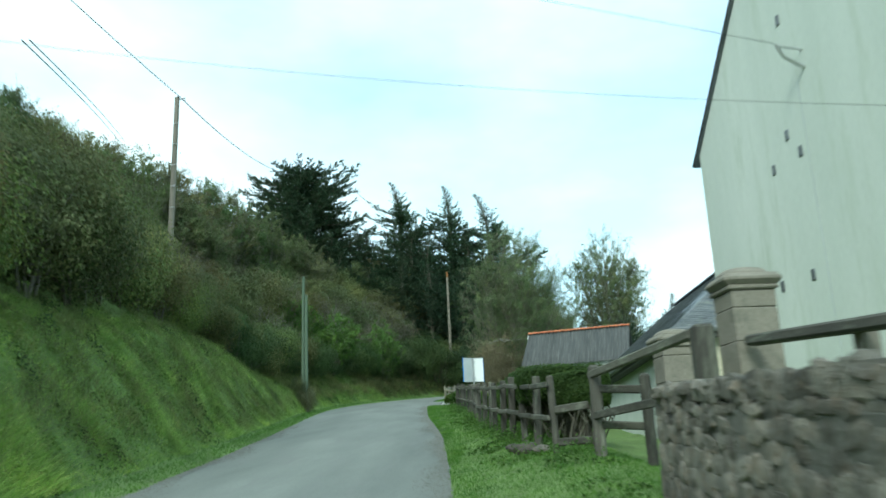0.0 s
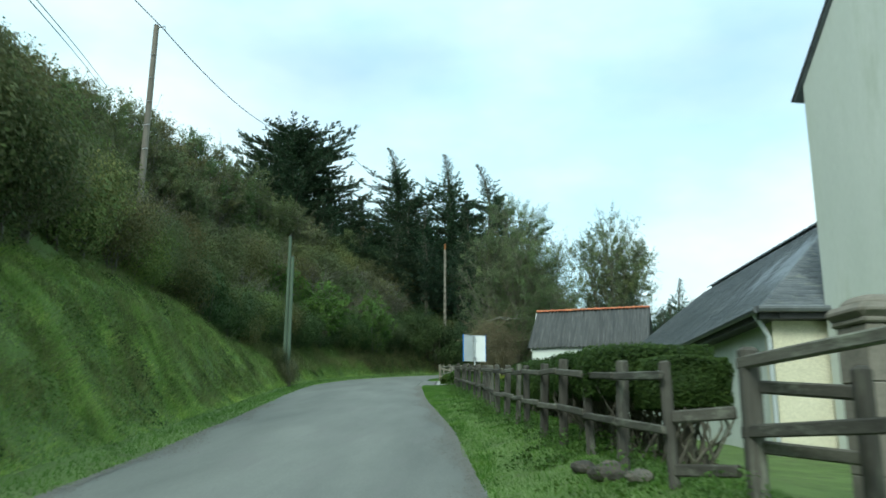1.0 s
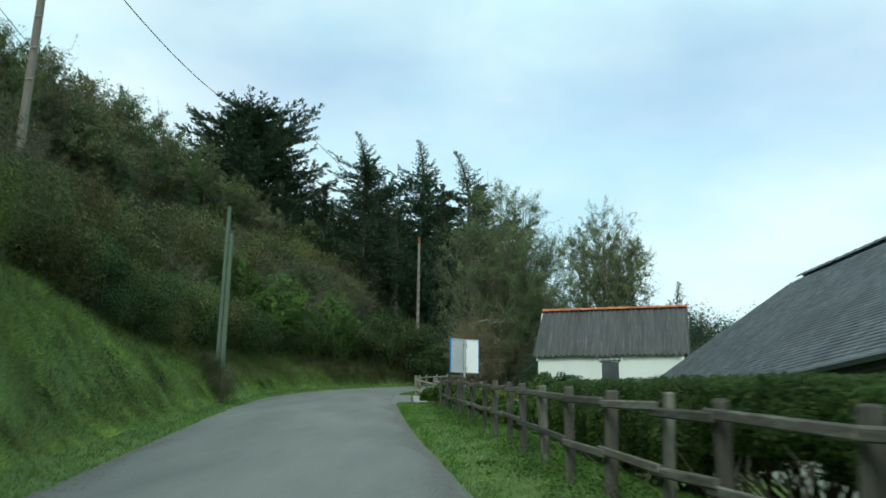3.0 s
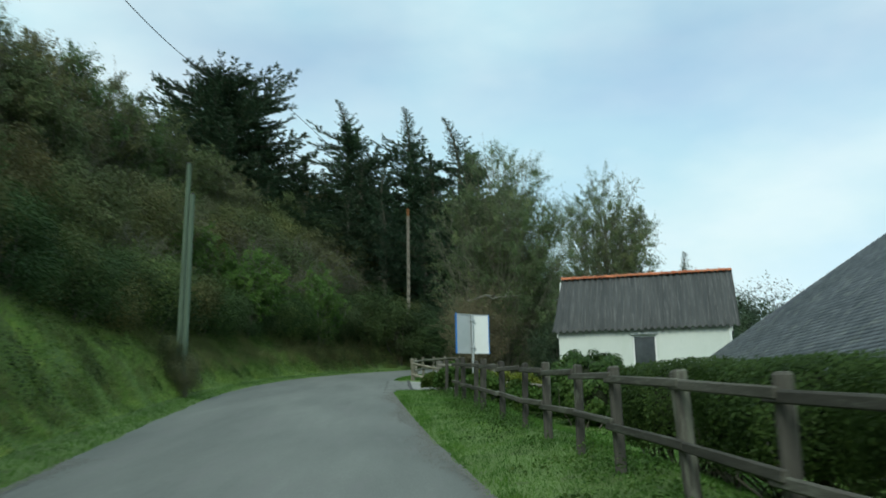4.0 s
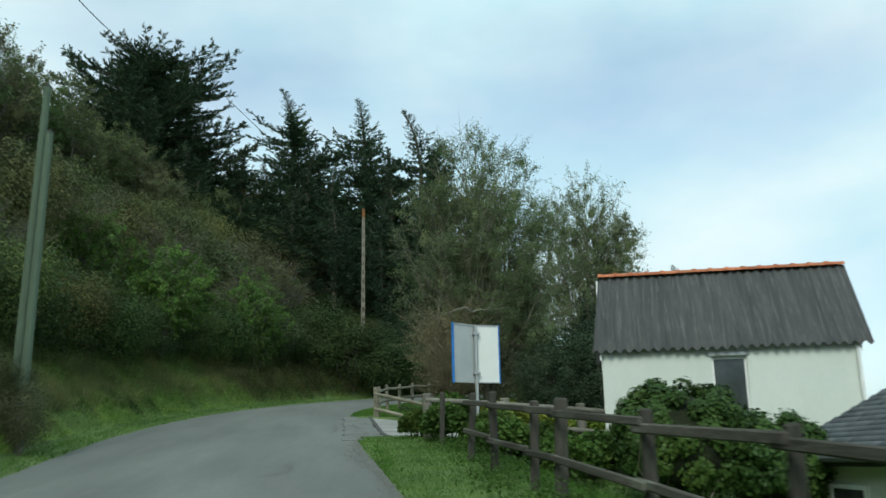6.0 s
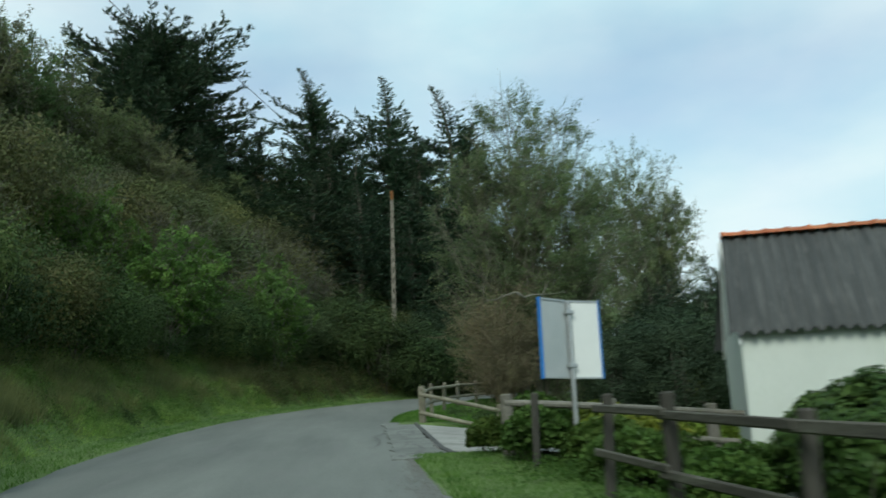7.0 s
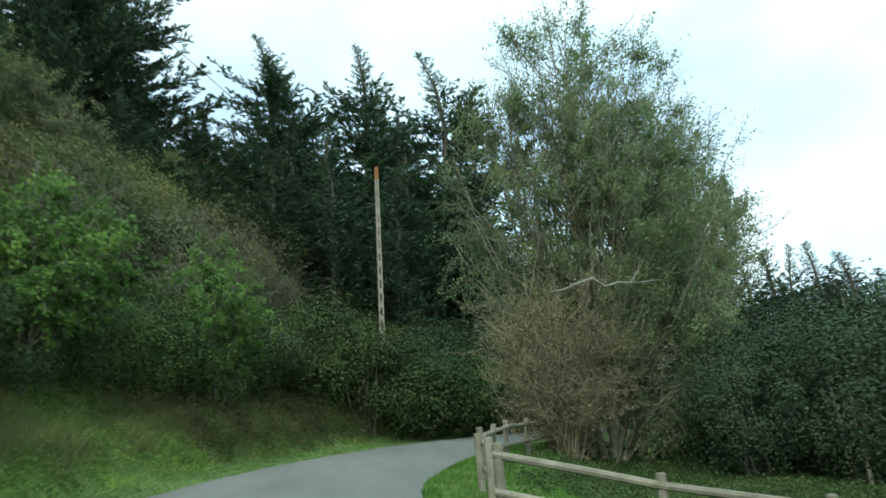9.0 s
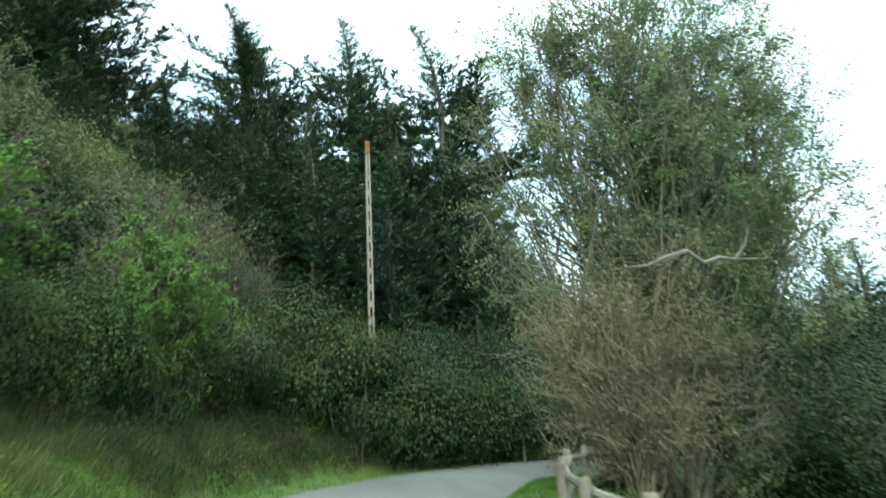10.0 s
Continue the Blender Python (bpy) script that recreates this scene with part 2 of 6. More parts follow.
M["grass_rough"] = foliage("grass_rough", [(0.121, 0.278, 0.045), (0.218, 0.418, 0.072), (0.327, 0.494, 0.123), (0.546, 0.554, 0.233)], 0.1, patch_scale=1.6)
M["leaf_thicket"] = foliage("leaf_thicket", [(0.087, 0.094, 0.047), (0.145, 0.155, 0.071), (0.197, 0.183, 0.099), (0.132, 0.187, 0.065)], 0.4, patch_scale=0.45)
M["log_grey"] = surface("log_grey", (0.12, 0.115, 0.095), (0.23, 0.22, 0.185), 3, 35, 0.85, relief=0.4, stain=(0.09, 0.1, 0.06), vary=0.2)


# ---- building helpers ----
def part(name, bm, mat, parent=None, label=""):
    """One mesh object from a bmesh, under a thing or a part."""
    me = bpy.data.meshes.new(name)
    bm.to_mesh(me)
    bm.free()
    me.materials.append(M[mat])
    ob = new(name, me)
    ob.parent = parent
    return tagged(ob, label)


def mesh_part(name, verts, faces, mat, parent=None, label=""):
    """One mesh object from arrays of vertices and of faces of one size."""
    me = bpy.data.meshes.new(name)
    verts, faces = np.asarray(verts, np.float32), np.asarray(faces, np.int32)
    k = faces.shape[1]
    me.vertices.add(len(verts))
    me.vertices.foreach_set("co", verts.ravel())
    me.loops.add(faces.size)
    me.loops.foreach_set("vertex_index", faces.ravel())
    me.polygons.add(len(faces))
    me.polygons.foreach_set("loop_start", np.arange(0, faces.size, k, dtype=np.int32))
    me.update(calc_edges=True)
    me.materials.append(M[mat])
    ob = new(name, me)
    ob.parent = parent
    return tagged(ob, label)


def thing(name, m, label, category, group="", kind=""):
    ob = tagged(new(name), label, category, group, kind)
    ob.empty_display_size = 0.2
    ob.matrix_basis = m
    return ob


def box(bm, x0, x1, y0, y1, z0, z1, m=None, bevel=0.0, wobble=0.0):
    made = bmesh.ops.create_cube(bm, size=1.0)["verts"]
    for v in made:
        v.co = Vector(((x0 + x1) / 2 + v.co.x * (x1 - x0), (y0 + y1) / 2 + v.co.y * (y1 - y0), (z0 + z1) / 2 + v.co.z * (z1 - z0)))
        if wobble:
            v.co += Vector([random.uniform(-wobble, wobble) for _ in range(3)])
    if bevel:
        edges = list({e for v in made for e in v.link_edges})
        res = bmesh.ops.bevel(bm, geom=edges, offset=bevel, segments=1, affect="EDGES")
        made = list({v for f in res["faces"] for v in f.verts} | {v for v in made if v.is_valid})
    if m is not None:
        bmesh.ops.transform(bm, matrix=m, verts=[v for v in made if v.is_valid])
    return bm


def tube(bm, points, radii, sides=8, cap=True):
    """A round bar along points, with a radius at each."""
    rings = []
    pts = [Vector(p) for p in points]
    for i, p in enumerate(pts):
        d = (pts[min(i + 1, len(pts) - 1)] - pts[max(i - 1, 0)]).normalized()
        side = d.cross(Vector((0, 0, 1)) if abs(d.z) < 0.9 else Vector((1, 0, 0))).normalized()
        up = side.cross(d)
        r = radii[i] if isinstance(radii, (list, tuple)) else radii
        rings.append([bm.verts.new(p + r * (math.cos(a) * side + math.sin(a) * up)) for a in [2 * math.pi * k / sides for k in range(sides)]])
    for a, b in zip(rings, rings[1:]):
        for k in range(sides):
            bm.faces.new((a[k], a[(k + 1) % sides], b[(k + 1) % sides], b[k]))
    if cap:
        bm.faces.new(rings[0][::-1])
        bm.faces.new(rings[-1])
    return bm


def interp(table, v):
    xs, ys = zip(*table)
    return np.interp(v, xs, ys)


# ---- the lay of the land ----
SLOPE = math.tan(radians(5.0))
# left x, left y, right x, right y along the lane
LANE = [(-0.9, -40, 4.6, -40), (-1.0, -14, 3.7, -14), (-1.3, 0, 3.05, 0), (-1.74, 9, 2.6, 9), (-2.4, 16, 2.2, 16), (-3.05, 22, 1.67, 22), (-3.68, 27, 1.24, 27),
        (-4.45, 34, 0.78, 34), (-4.95, 40, 0.44, 40), (-4.95, 46, 0.28, 46), (-4.35, 52, 0.5, 51), (-3.1, 57, 1.5, 55.1), (-1.75, 60.6, 2.8, 58.6),
        (0.5, 65, 4.4, 62.3), (3.2, 68.7, 6.8, 65.6), (7.6, 72, 10.4, 68.6), (14, 75, 16, 71.2), (24, 78, 25, 74)]


def smooth_rows(rows, steps):
    """Catmull-Rom through rows."""
    r = np.array(rows, float)
    ext = np.vstack([2 * r[0] - r[1], r, 2 * r[-1] - r[-2]])
    out_rows = []
    for i in range(1, len(ext) - 2):
        a, b, c, d = ext[i - 1 : i + 3]
        for s in range(steps):
            t = s / steps
            out_rows.append(0.5 * (2 * b + (c - a) * t + (2 * a - 5 * b + 4 * c - d) * t * t + (3 * b - a - 3 * c + d) * t**3))
    out_rows.append(r[-1])
    return np.array(out_rows)


lane = smooth_rows(LANE, 12)
rng = np.random.default_rng(5)


def side_distance(x, y, line, sign):
    """Distance outside one edge of the lane; negative over the lane. sign: 1 for the left edge, -1 for the right."""
    x, y = np.asarray(x, float), np.asarray(y, float)
    best, side = np.full(x.shape, 1e9), np.zeros(x.shape)
    for (ax, ay), (bx, by) in zip(line[:-1], line[1:]):
        dx, dy = bx - ax, by - ay
        t = np.clip(((x - ax) * dx + (y - ay) * dy) / (dx * dx + dy * dy), 0, 1)
        d = np.hypot(x - ax - t * dx, y - ay - t * dy)
        cr = dx * (y - ay) - dy * (x - ax)
        near = d < best
        side = np.where(near, np.sign(cr), side)
        best = np.minimum(best, d)
    return best * side * sign


BANK = [(-40, 2.3), (0, 2.3), (8, 2.5), (13, 2.9), (19, 3.15), (24, 2.85), (28, 2.35), (31, 1.85), (34, 1.4), (37, 1.0), (41, 0.8), (44, 0.8), (52, 0.9), (60, 1.2), (75, 1.8)]


def soft(v):
    v = np.clip(v, 0, 1)
    return v * v * (3 - 2 * v)


def bumps(x, y, size, seed):
    """Smooth random unevenness, about -1 to 1, in lumps of that many metres."""
    u, v = np.asarray(x, float) / size + seed * 17.3, np.asarray(y, float) / size + seed * 9.1
    i, j = np.floor(u), np.floor(v)
    fu, fv = soft(u - i), soft(v - j)

    def corner(a, b):
        h = np.sin(a * 127.1 + b * 311.7 + seed * 74.7) * 43758.5453
        return (h - np.floor(h)) * 2 - 1

    low = corner(i, j) * (1 - fu) + corner(i + 1, j) * fu
    return low * (1 - fv) + (corner(i, j + 1) * (1 - fu) + corner(i + 1, j + 1) * fu) * fv


def land(x, y):
    """Height of the ground."""
    x, y = np.asarray(x, float), np.asarray(y, float)
    dl, dr = side_distance(x, y, lane[:, :2], 1), side_distance(x, y, lane[:, 2:], -1)
    hb = interp(BANK, y)
    run = 0.6 + hb * 0.66
    left = 0.05 * soft(dl / 0.3) + (hb - 0.05) * soft((dl - 0.45) / run) + (0.07 * bumps(x * 1.5, y, 1.5, 1.0) + 0.06 * bumps(x * 1.5 + 0.4 * y, y - 0.4 * x, 0.8, 2.0) + 0.07 * bumps(x * 1.5, y, 0.45, 3.0)) * soft((dl - 0.5) / 1.0)
    up = np.maximum(dl - 0.65 - run, 0)
    left = left + np.where(up < 9.5, 0.82 * up, 7.8 + 0.28 * (up - 9.5))
    left = np.minimum(left, 17) * (1 - 0.93 * soft((x - 7) / 11))
    lift = interp([(-10, 0.2), (7, 0.24), (18, 0.12), (27, 0.06), (40, -0.02), (60, 0.05)], y)
    fall = interp([(-10, 0.0), (8, 0.3), (20, 0.6), (36, 0.75), (48, 0.7), (60, 0.5), (80, 0.3)], y)
    right = 0.03 * soft(dr / 0.25) + lift * soft((dr - 0.3) / 1.2) - fall * soft((dr - 1.6) / 2.5) - 0.03 * np.maximum(dr - 4, 0) * (dr < 40) - 1.08 * (dr >= 40)
    right = right + 0.03 * bumps(x, y, 1.1, 4.0) * soft(dr / 0.8)
    bed = -0.06
    z = np.where(dl > 0, left, np.where(dr > 0, right, bed))
    grade = np.where(y < 90, y, 90 + (y - 90) * 0.3)
    grade = np.where(y < -40, -40 + (y + 40) * 0.2, grade)
    level = np.maximum(np.where(dr > 0, soft((dr - 5) / 22.0), 0.0), soft((x - 11) / 16.0)) * np.maximum(y - 30, 0) * SLOPE * np.where(y < 90, 1.0, 0.6)
    drive = (dr > 0) & (dr < 7.4) & (y > 39.6) & (y < 47.3) & (x < 7.8)
    z = np.where(drive, np.minimum(z, -0.08 - 0.085 * np.maximum(x - 2.5, 0)), z)
    return z + SLOPE * grade - level


def land1(x, y):
    return float(land(np.array([x]), np.array([y]))[0])


def grid_lines(near, far_limit, lo, hi, step):
    mid = list(np.arange(lo, hi + 1e-6, step))
    a, b, s = [], [], step
    while True:
        s *= 1.35
        v = (a[-1] if a else lo) - s
        a.append(v)
        b.append((b[-1] if b else hi) + s)
        if v < -far_limit:
            break
    return np.array(a[::-1] + mid + b)


gx = grid_lines(0, 2500, -14, 14, 0.35)
gx = np.concatenate([gx[gx < -8.9], np.arange(-8.8, -1.0, 0.13), gx[gx > -0.95]])
gy = grid_lines(0, 2500, -10, 78, 0.5)
gy = np.concatenate([gy[gy < -0.3], np.arange(0.0, 48.0, 0.22), gy[gy > 48.2]])
X, Y = np.meshgrid(gx, gy)
Z = land(X.ravel(), Y.ravel())
nx, ny = len(gx), len(gy)
ii = (np.arange(ny - 1)[:, None] * nx + np.arange(nx - 1)[None]).ravel()
ground = mesh_part("ground", np.stack([X.ravel(), Y.ravel(), Z], 1), np.stack([ii, ii + 1, ii + 1 + nx, ii + nx], 1), "soil")
tagged(ground, "grassy hillside, verge and garden ground", "ground", kind="structure")
for p in ground.data.polygons:
    p.use_smooth = True

# the lane: a cambered asphalt ribbon with a worn, wandering edge
COLS = 13
rv, rf = [], []
for i, (ax, ay, bx, by) in enumerate(lane):
    for k in range(COLS):
        t = k / (COLS - 1)
        wob = 0.10 * (math.sin(i * 1.7) + math.sin(i * 0.61 + 2)) * 0.5
        tt = t + (wob if k == 0 else -wob if k == COLS - 1 else 0) * 0.12
        x, y = ax + (bx - ax) * tt, ay + (by - ay) * tt
        rv.append((x, y, SLOPE * y + 0.03 * (1 - (2 * t - 1) ** 2) - 0.015 * (k in (0, COLS - 1))))
for i in range(len(lane) - 1):
    for k in range(COLS - 1):
        a = i * COLS + k
        rf.append((a, a + 1, a + COLS + 1, a + COLS))
road = mesh_part("road", rv, rf, "asphalt")
tagged(road, "narrow worn grey asphalt lane bending past the bank", "road", kind="structure")
for p in road.data.polygons:
    p.use_smooth = True


def patch(name, corners, mat, label, lift, thick=0.12, category="pavement", ragged=0.0):
    """A slab laid on the slope, from its outline in plan; ragged: how far its edge wanders."""
    bm = bmesh.new()
    if ragged:
        r = random.Random(len(corners))
        fine = []
        for (ax, ay, az), (bx, by, bz) in zip(corners, corners[1:] + corners[:1]):
            n = max(1, int(math.hypot(bx - ax, by - ay) / 0.22))
            for k in range(n):
                t = k / n
                fine.append((ax + (bx - ax) * t + r.uniform(-ragged, ragged), ay + (by - ay) * t + r.uniform(-ragged, ragged), az + (bz - az) * t))
        corners = fine
    top = [bm.verts.new((x, y, SLOPE * y + dz + lift)) for x, y, dz in corners]
    low = [bm.verts.new((x, y, SLOPE * y + dz + lift - thick)) for x, y, dz in corners]
    bm.faces.new(top)
    bm.faces.new(low[::-1])
    for i in range(len(top)):
        j = (i + 1) % len(top)
        bm.faces.new((top[i], low[i], low[j], top[j]))
    bmesh.ops.recalc_face_normals(bm, faces=bm.faces[:])
    return tagged(part(name, bm, mat), label, category, kind="structure")


patch("driveway", [(0.95, 47.0, 0.0), (0.95, 40.6, 0.0), (1.3, 39.75, 0.0), (2.5, 40.0, -0.05), (7.5, 40.2, -0.5), (7.5, 44.6, -0.5), (2.6, 45.3, -0.08)], "concrete",
      "pale concrete driveway apron leaving the lane", 0.02, category="driveway")
patch("drive_mouth", [(0.1, 48.3, 0.0), (0.2, 39.0, 0.0), (0.7, 39.1, 0.0), (1.25, 39.6, 0.0), (0.97, 40.6, 0.0), (0.93, 47.3, 0.0), (0.7, 48.0, 0.0)], "asphalt_old",
      "cracked old asphalt strip at the driveway mouth", 0.012, category="driveway", ragged=0.06)
patch("drain_channel", [(0.88, 47.6, 0.0), (0.97, 47.6, 0.0), (1.09, 40.7, 0.0), (1.2, 39.7, 0.0), (1.08, 39.7, 0.0), (0.98, 40.7, 0.0)], "drain_dark",
      "dark narrow drain along the driveway edge", 0.03, 0.08, "drain")


def crack(points, width, seed, mat="crack"):
    """A thin broken line of bitumen or dirt lying on the asphalt."""
    r = np.random.default_rng(seed)
    line = smooth_rows(points, 10)
    line = line + r.normal(size=line.shape) * 0.03
    d = np.gradient(line, axis=0)
    d /= np.linalg.norm(d, axis=1, keepdims=True)
    nn = np.stack([-d[:, 1], d[:, 0]], 1) * (width * r.uniform(0.3, 1.3, len(line)))[:, None]
    vs = []
    for p, q in zip(line, nn):
        for k in (p - q, p + q):
            vs.append((k[0], k[1], SLOPE * k[1] + road_rise(k[0], k[1]) + 0.004))
    fs = [(2 * i, 2 * i + 1, 2 * i + 3, 2 * i + 2) for i in range(len(line) - 1)]
    ob = mesh_part("road_crack", vs, fs, mat, road)
    return ob


def road_rise(x, y):
    """The camber of the lane at a place."""
    i = int(np.argmin(np.hypot((lane[:, 0] + lane[:, 2]) / 2 - x, (lane[:, 1] + lane[:, 3]) / 2 - y)))
    a, b = lane[i, :2], lane[i, 2:]
    t = float(np.clip(np.dot(np.array([x, y]) - a, b - a) / np.dot(b - a, b - a), 0, 1))
    return 0.03 * (1 - (2 * t - 1) ** 2) + 0.012 * (x > 0.1 and 39 < y < 48.3)


for k, (pts, w) in enumerate((
    ([(-2.6, 36.5), (-1.9, 37.4), (-1.0, 37.6), (-0.3, 38.6)], 0.035), ([(-1.3, 34.5), (-0.9, 36.0), (-0.8, 37.6)], 0.02), ([(-0.2, 41.0), (0.0, 42.0), (-0.1, 43.4), (0.1, 44.6)], 0.03),
    ([(0.25, 40.0), (0.5, 42.0), (0.4, 44.5), (0.6, 46.8)], 0.02), ([(-2.2, 42.5), (-1.0, 42.9), (0.0, 42.6)], 0.035), ([(-3.0, 39.5), (-2.0, 40.2), (-1.2, 40.0)], 0.03),
    ([(-0.6, 45.5), (0.0, 46.4), (0.2, 47.6)], 0.025), ([(-2.4, 46.2), (-1.2, 46.6), (-0.2, 46.5)], 0.03), ([(-0.9, 33.0), (-0.5, 33.6), (-0.6, 34.5)], 0.018), ([(-1.6, 52.5), (-0.4, 53.6), (0.4, 53.9)], 0.03),
    ([(0.3, 39.4), (0.7, 40.4), (0.6, 41.6)], 0.05), ([(0.15, 43.0), (0.6, 43.6), (0.75, 44.8)], 0.045), ([(-2.4, 48.0), (-1.7, 48.7), (-0.9, 48.6)], 0.03), ([(-2.0, 55.5), (-0.6, 56.8), (0.8, 57.0)], 0.04),
)):
    if k not in (0, 1, 5):
        crack(pts, w * (0.4 if k in (4, 7, 9, 13) else 0.7), 700 + k)
# loose grit washed along the left edge
def edge_grit(n, y0, y1, col, sign, seed, label):
    """Small chips of stone strewn inside one edge of the lane, thickest at the edge."""
    r = np.random.default_rng(seed)
    ys = r.uniform(y0, y1, n)
    xs = np.interp(ys, lane[:, col + 1], lane[:, col]) + sign * (np.abs(r.normal(size=n)) * 0.15 * (1 + 0.6 * np.sin(ys * 1.1)) + 0.02)
    size = r.uniform(0.006, 0.02, n)[:, None]
    c = np.stack([xs, ys, SLOPE * ys + 0.012], 1)
    shape = np.array([(1, 0, 0), (-0.4, 0.9, 0), (-0.5, -0.8, 0.1), (0.1, 0, 0.7)], float)
    v = (c[:, None, :] + shape[None] * size[:, None, :] * r.uniform(0.6, 1.4, (n, 4, 1))).reshape(-1, 3)
    f = (4 * np.arange(n)[:, None, None] + np.array([[0, 1, 3], [1, 2, 3], [2, 0, 3]])[None]).reshape(-1, 3)
    tagged(mesh_part("edge_grit", v, f, "grit"), label, "gravel", kind="stuff")


edge_grit(5000, 3.0, 24.0, 0, 1, 750, "loose grey grit washed along the lane edge")
edge_grit(9000, 5.0, 39.0, 2, -1, 751, "crumbled asphalt and grit along the verge")


# ---- leaves and grass ----
def leaves(centres, size, up=0.3, slim=0.55, seed=0, spread=0.35, ways=None, face=None):
    """Diamond leaves, one quad each, at centres; size may be an array."""
    r = np.random.default_rng(seed)
    n = len(centres)
    nrm = r.normal(size=(n, 3)) + (0, 0, up)
    if face is not None:
        nrm = face * 1.3 + r.normal(size=(n, 3)) * 0.55 + (0, 0, 0.25)
    nrm /= np.linalg.norm(nrm, axis=1, keepdims=True)
    t = np.cross(nrm, r.normal(size=(n, 3))) if ways is None else ways + r.normal(size=(n, 3)) * 0.25
    if ways is not None:
        nrm = nrm - t * (nrm * t).sum(1, keepdims=True) / (t * t).sum(1, keepdims=True)
        nrm /= np.linalg.norm(nrm, axis=1, keepdims=True)
    t /= np.linalg.norm(t, axis=1, keepdims=True)
    b = np.cross(nrm, t)
    s = (np.asarray(size) * r.uniform(1 - spread, 1 + spread, n))[:, None]
    v = np.stack([centres - t * s, centres - b * s * slim + nrm * s * 0.15, centres + t * s, centres + b * s * slim + nrm * s * 0.15], 1).reshape(-1, 3)
    f = np.arange(4 * n).reshape(n, 4)
    return v, f


def clumped(r, n, clumps, rx, ry, rz, base, clump_r, hollow=0.45, shell=False):
    """Points in clumps spread over an egg-shaped crown whose lowest point is at height base."""
    d = r.normal(size=(clumps, 3))
    d /= np.linalg.norm(d, axis=1, keepdims=True)
    rad = r.uniform(hollow, 1.0, clumps) ** 0.6
    wild = 1 + 0.16 * np.sin(d[:, 0] * 5 + 1) * np.cos(d[:, 1] * 4 + 2) + r.uniform(-0.10, 0.06, clumps)
    c = d * (rad * wild)[:, None] * (rx, ry, rz) + (0, 0, base + rz)
    pick = r.integers(0, clumps, n)
    cr = clump_r * r.uniform(0.6, 1.3, clumps)
    off = r.normal(size=(n, 3)) * 0.5
    if shell:
        # leaves sit on the outside of each clump, fewer below
        off = r.normal(size=(n, 3)) + (0, 0, 0.45)
        off /= np.linalg.norm(off, axis=1, keepdims=True)
        out_way = off + 0.5 * d[pick]
        off = off * (r.uniform(0.55, 1.08, n) * (1 + 0.22 * np.sin(off[:, 0] * 9 + pick) * np.cos(off[:, 1] * 8 + pick)))[:, None]
        return c[pick] + off * cr[pick][:, None], c, out_way / np.linalg.norm(out_way, axis=1, keepdims=True)
    return c[pick] + off * cr[pick][:, None], c, None


def limbs(bm, r, clump_centres, trunk_top, count, thick, start=0.5):
    """Bent branches from the trunk to some of the clumps."""
    for i in r.choice(len(clump_centres), min(count, len(clump_centres)), replace=False):
        e = Vector(clump_centres[i])
        s = Vector((0, 0, trunk_top * r.uniform(start, 1.0)))
        mid = (s + e) / 2 + Vector(r.normal(size=3) * 0.12 * (e - s).length) + Vector((0, 0, -0.08 * (e - s).length))
        tube(bm, [s, s.lerp(mid, 0.6), mid, mid.lerp(e, 0.6), e], [thick, thick * 0.75, thick * 0.5, thick * 0.32, thick * 0.1], 5, False)


def broadleaf(name, label, category, height, width, leaf_mat, leaf_n, leaf_size, seed, bark="bark", base=0.25, clumps=60, clump_r=0.6, stems=1, branch_n=14, thick=0.12, hollow=0.4, group="", slim=0.55, shell=True):
    r = np.random.default_rng(seed)
    ob = thing(name, Matrix.Identity(4), label, category, group)
    rz = height * (1 - base) / 2
    pts, centres, face = clumped(r, leaf_n, clumps, width / 2, width / 2 * r.uniform(0.85, 1.1), rz, height * base, clump_r, hollow, shell)
    bm = bmesh.new()
    for s in range(stems):
        lean = Vector((r.normal() * 0.06, r.normal() * 0.06, 1))
        foot = Vector((r.normal() * 0.15 * (stems > 1), r.normal() * 0.15 * (stems > 1), -0.5))
        top = height * r.uniform(0.6, 0.8)
        kink = Vector((r.normal() * 0.2, r.normal() * 0.2, 0))
        tube(bm, [foot, foot + lean * top * 0.35, foot + lean * top * 0.7 + kink, foot + lean * (top + 0.5) + kink * 1.5], [thick * 1.3, thick, thick * 0.7, thick * 0.25], 7)
    limbs(bm, r, centres, height * 0.6, branch_n, thick * 0.5, 0.3)
    part("trunk", bm, bark, ob)
    v, f = leaves(pts, leaf_size, seed=seed, slim=slim, face=face)
    mesh_part("crown", v, f, leaf_mat, ob)
    return ob


def stand(ob, x, y, turn=0.0, scale=1.0, sink=0.15, tall=1.0):
    ob.matrix_basis = Matrix.LocRotScale((x, y, land1(x, y) - sink), Euler((0, 0, turn)), (scale, scale, scale * tall))
    return ob


def plant_copy(ob, x, y, turn, scale, tall=1.0, sink=0.15):
    return stand(copy_thing(ob, Matrix.Identity(4)), x, y, turn, scale, sink, tall)


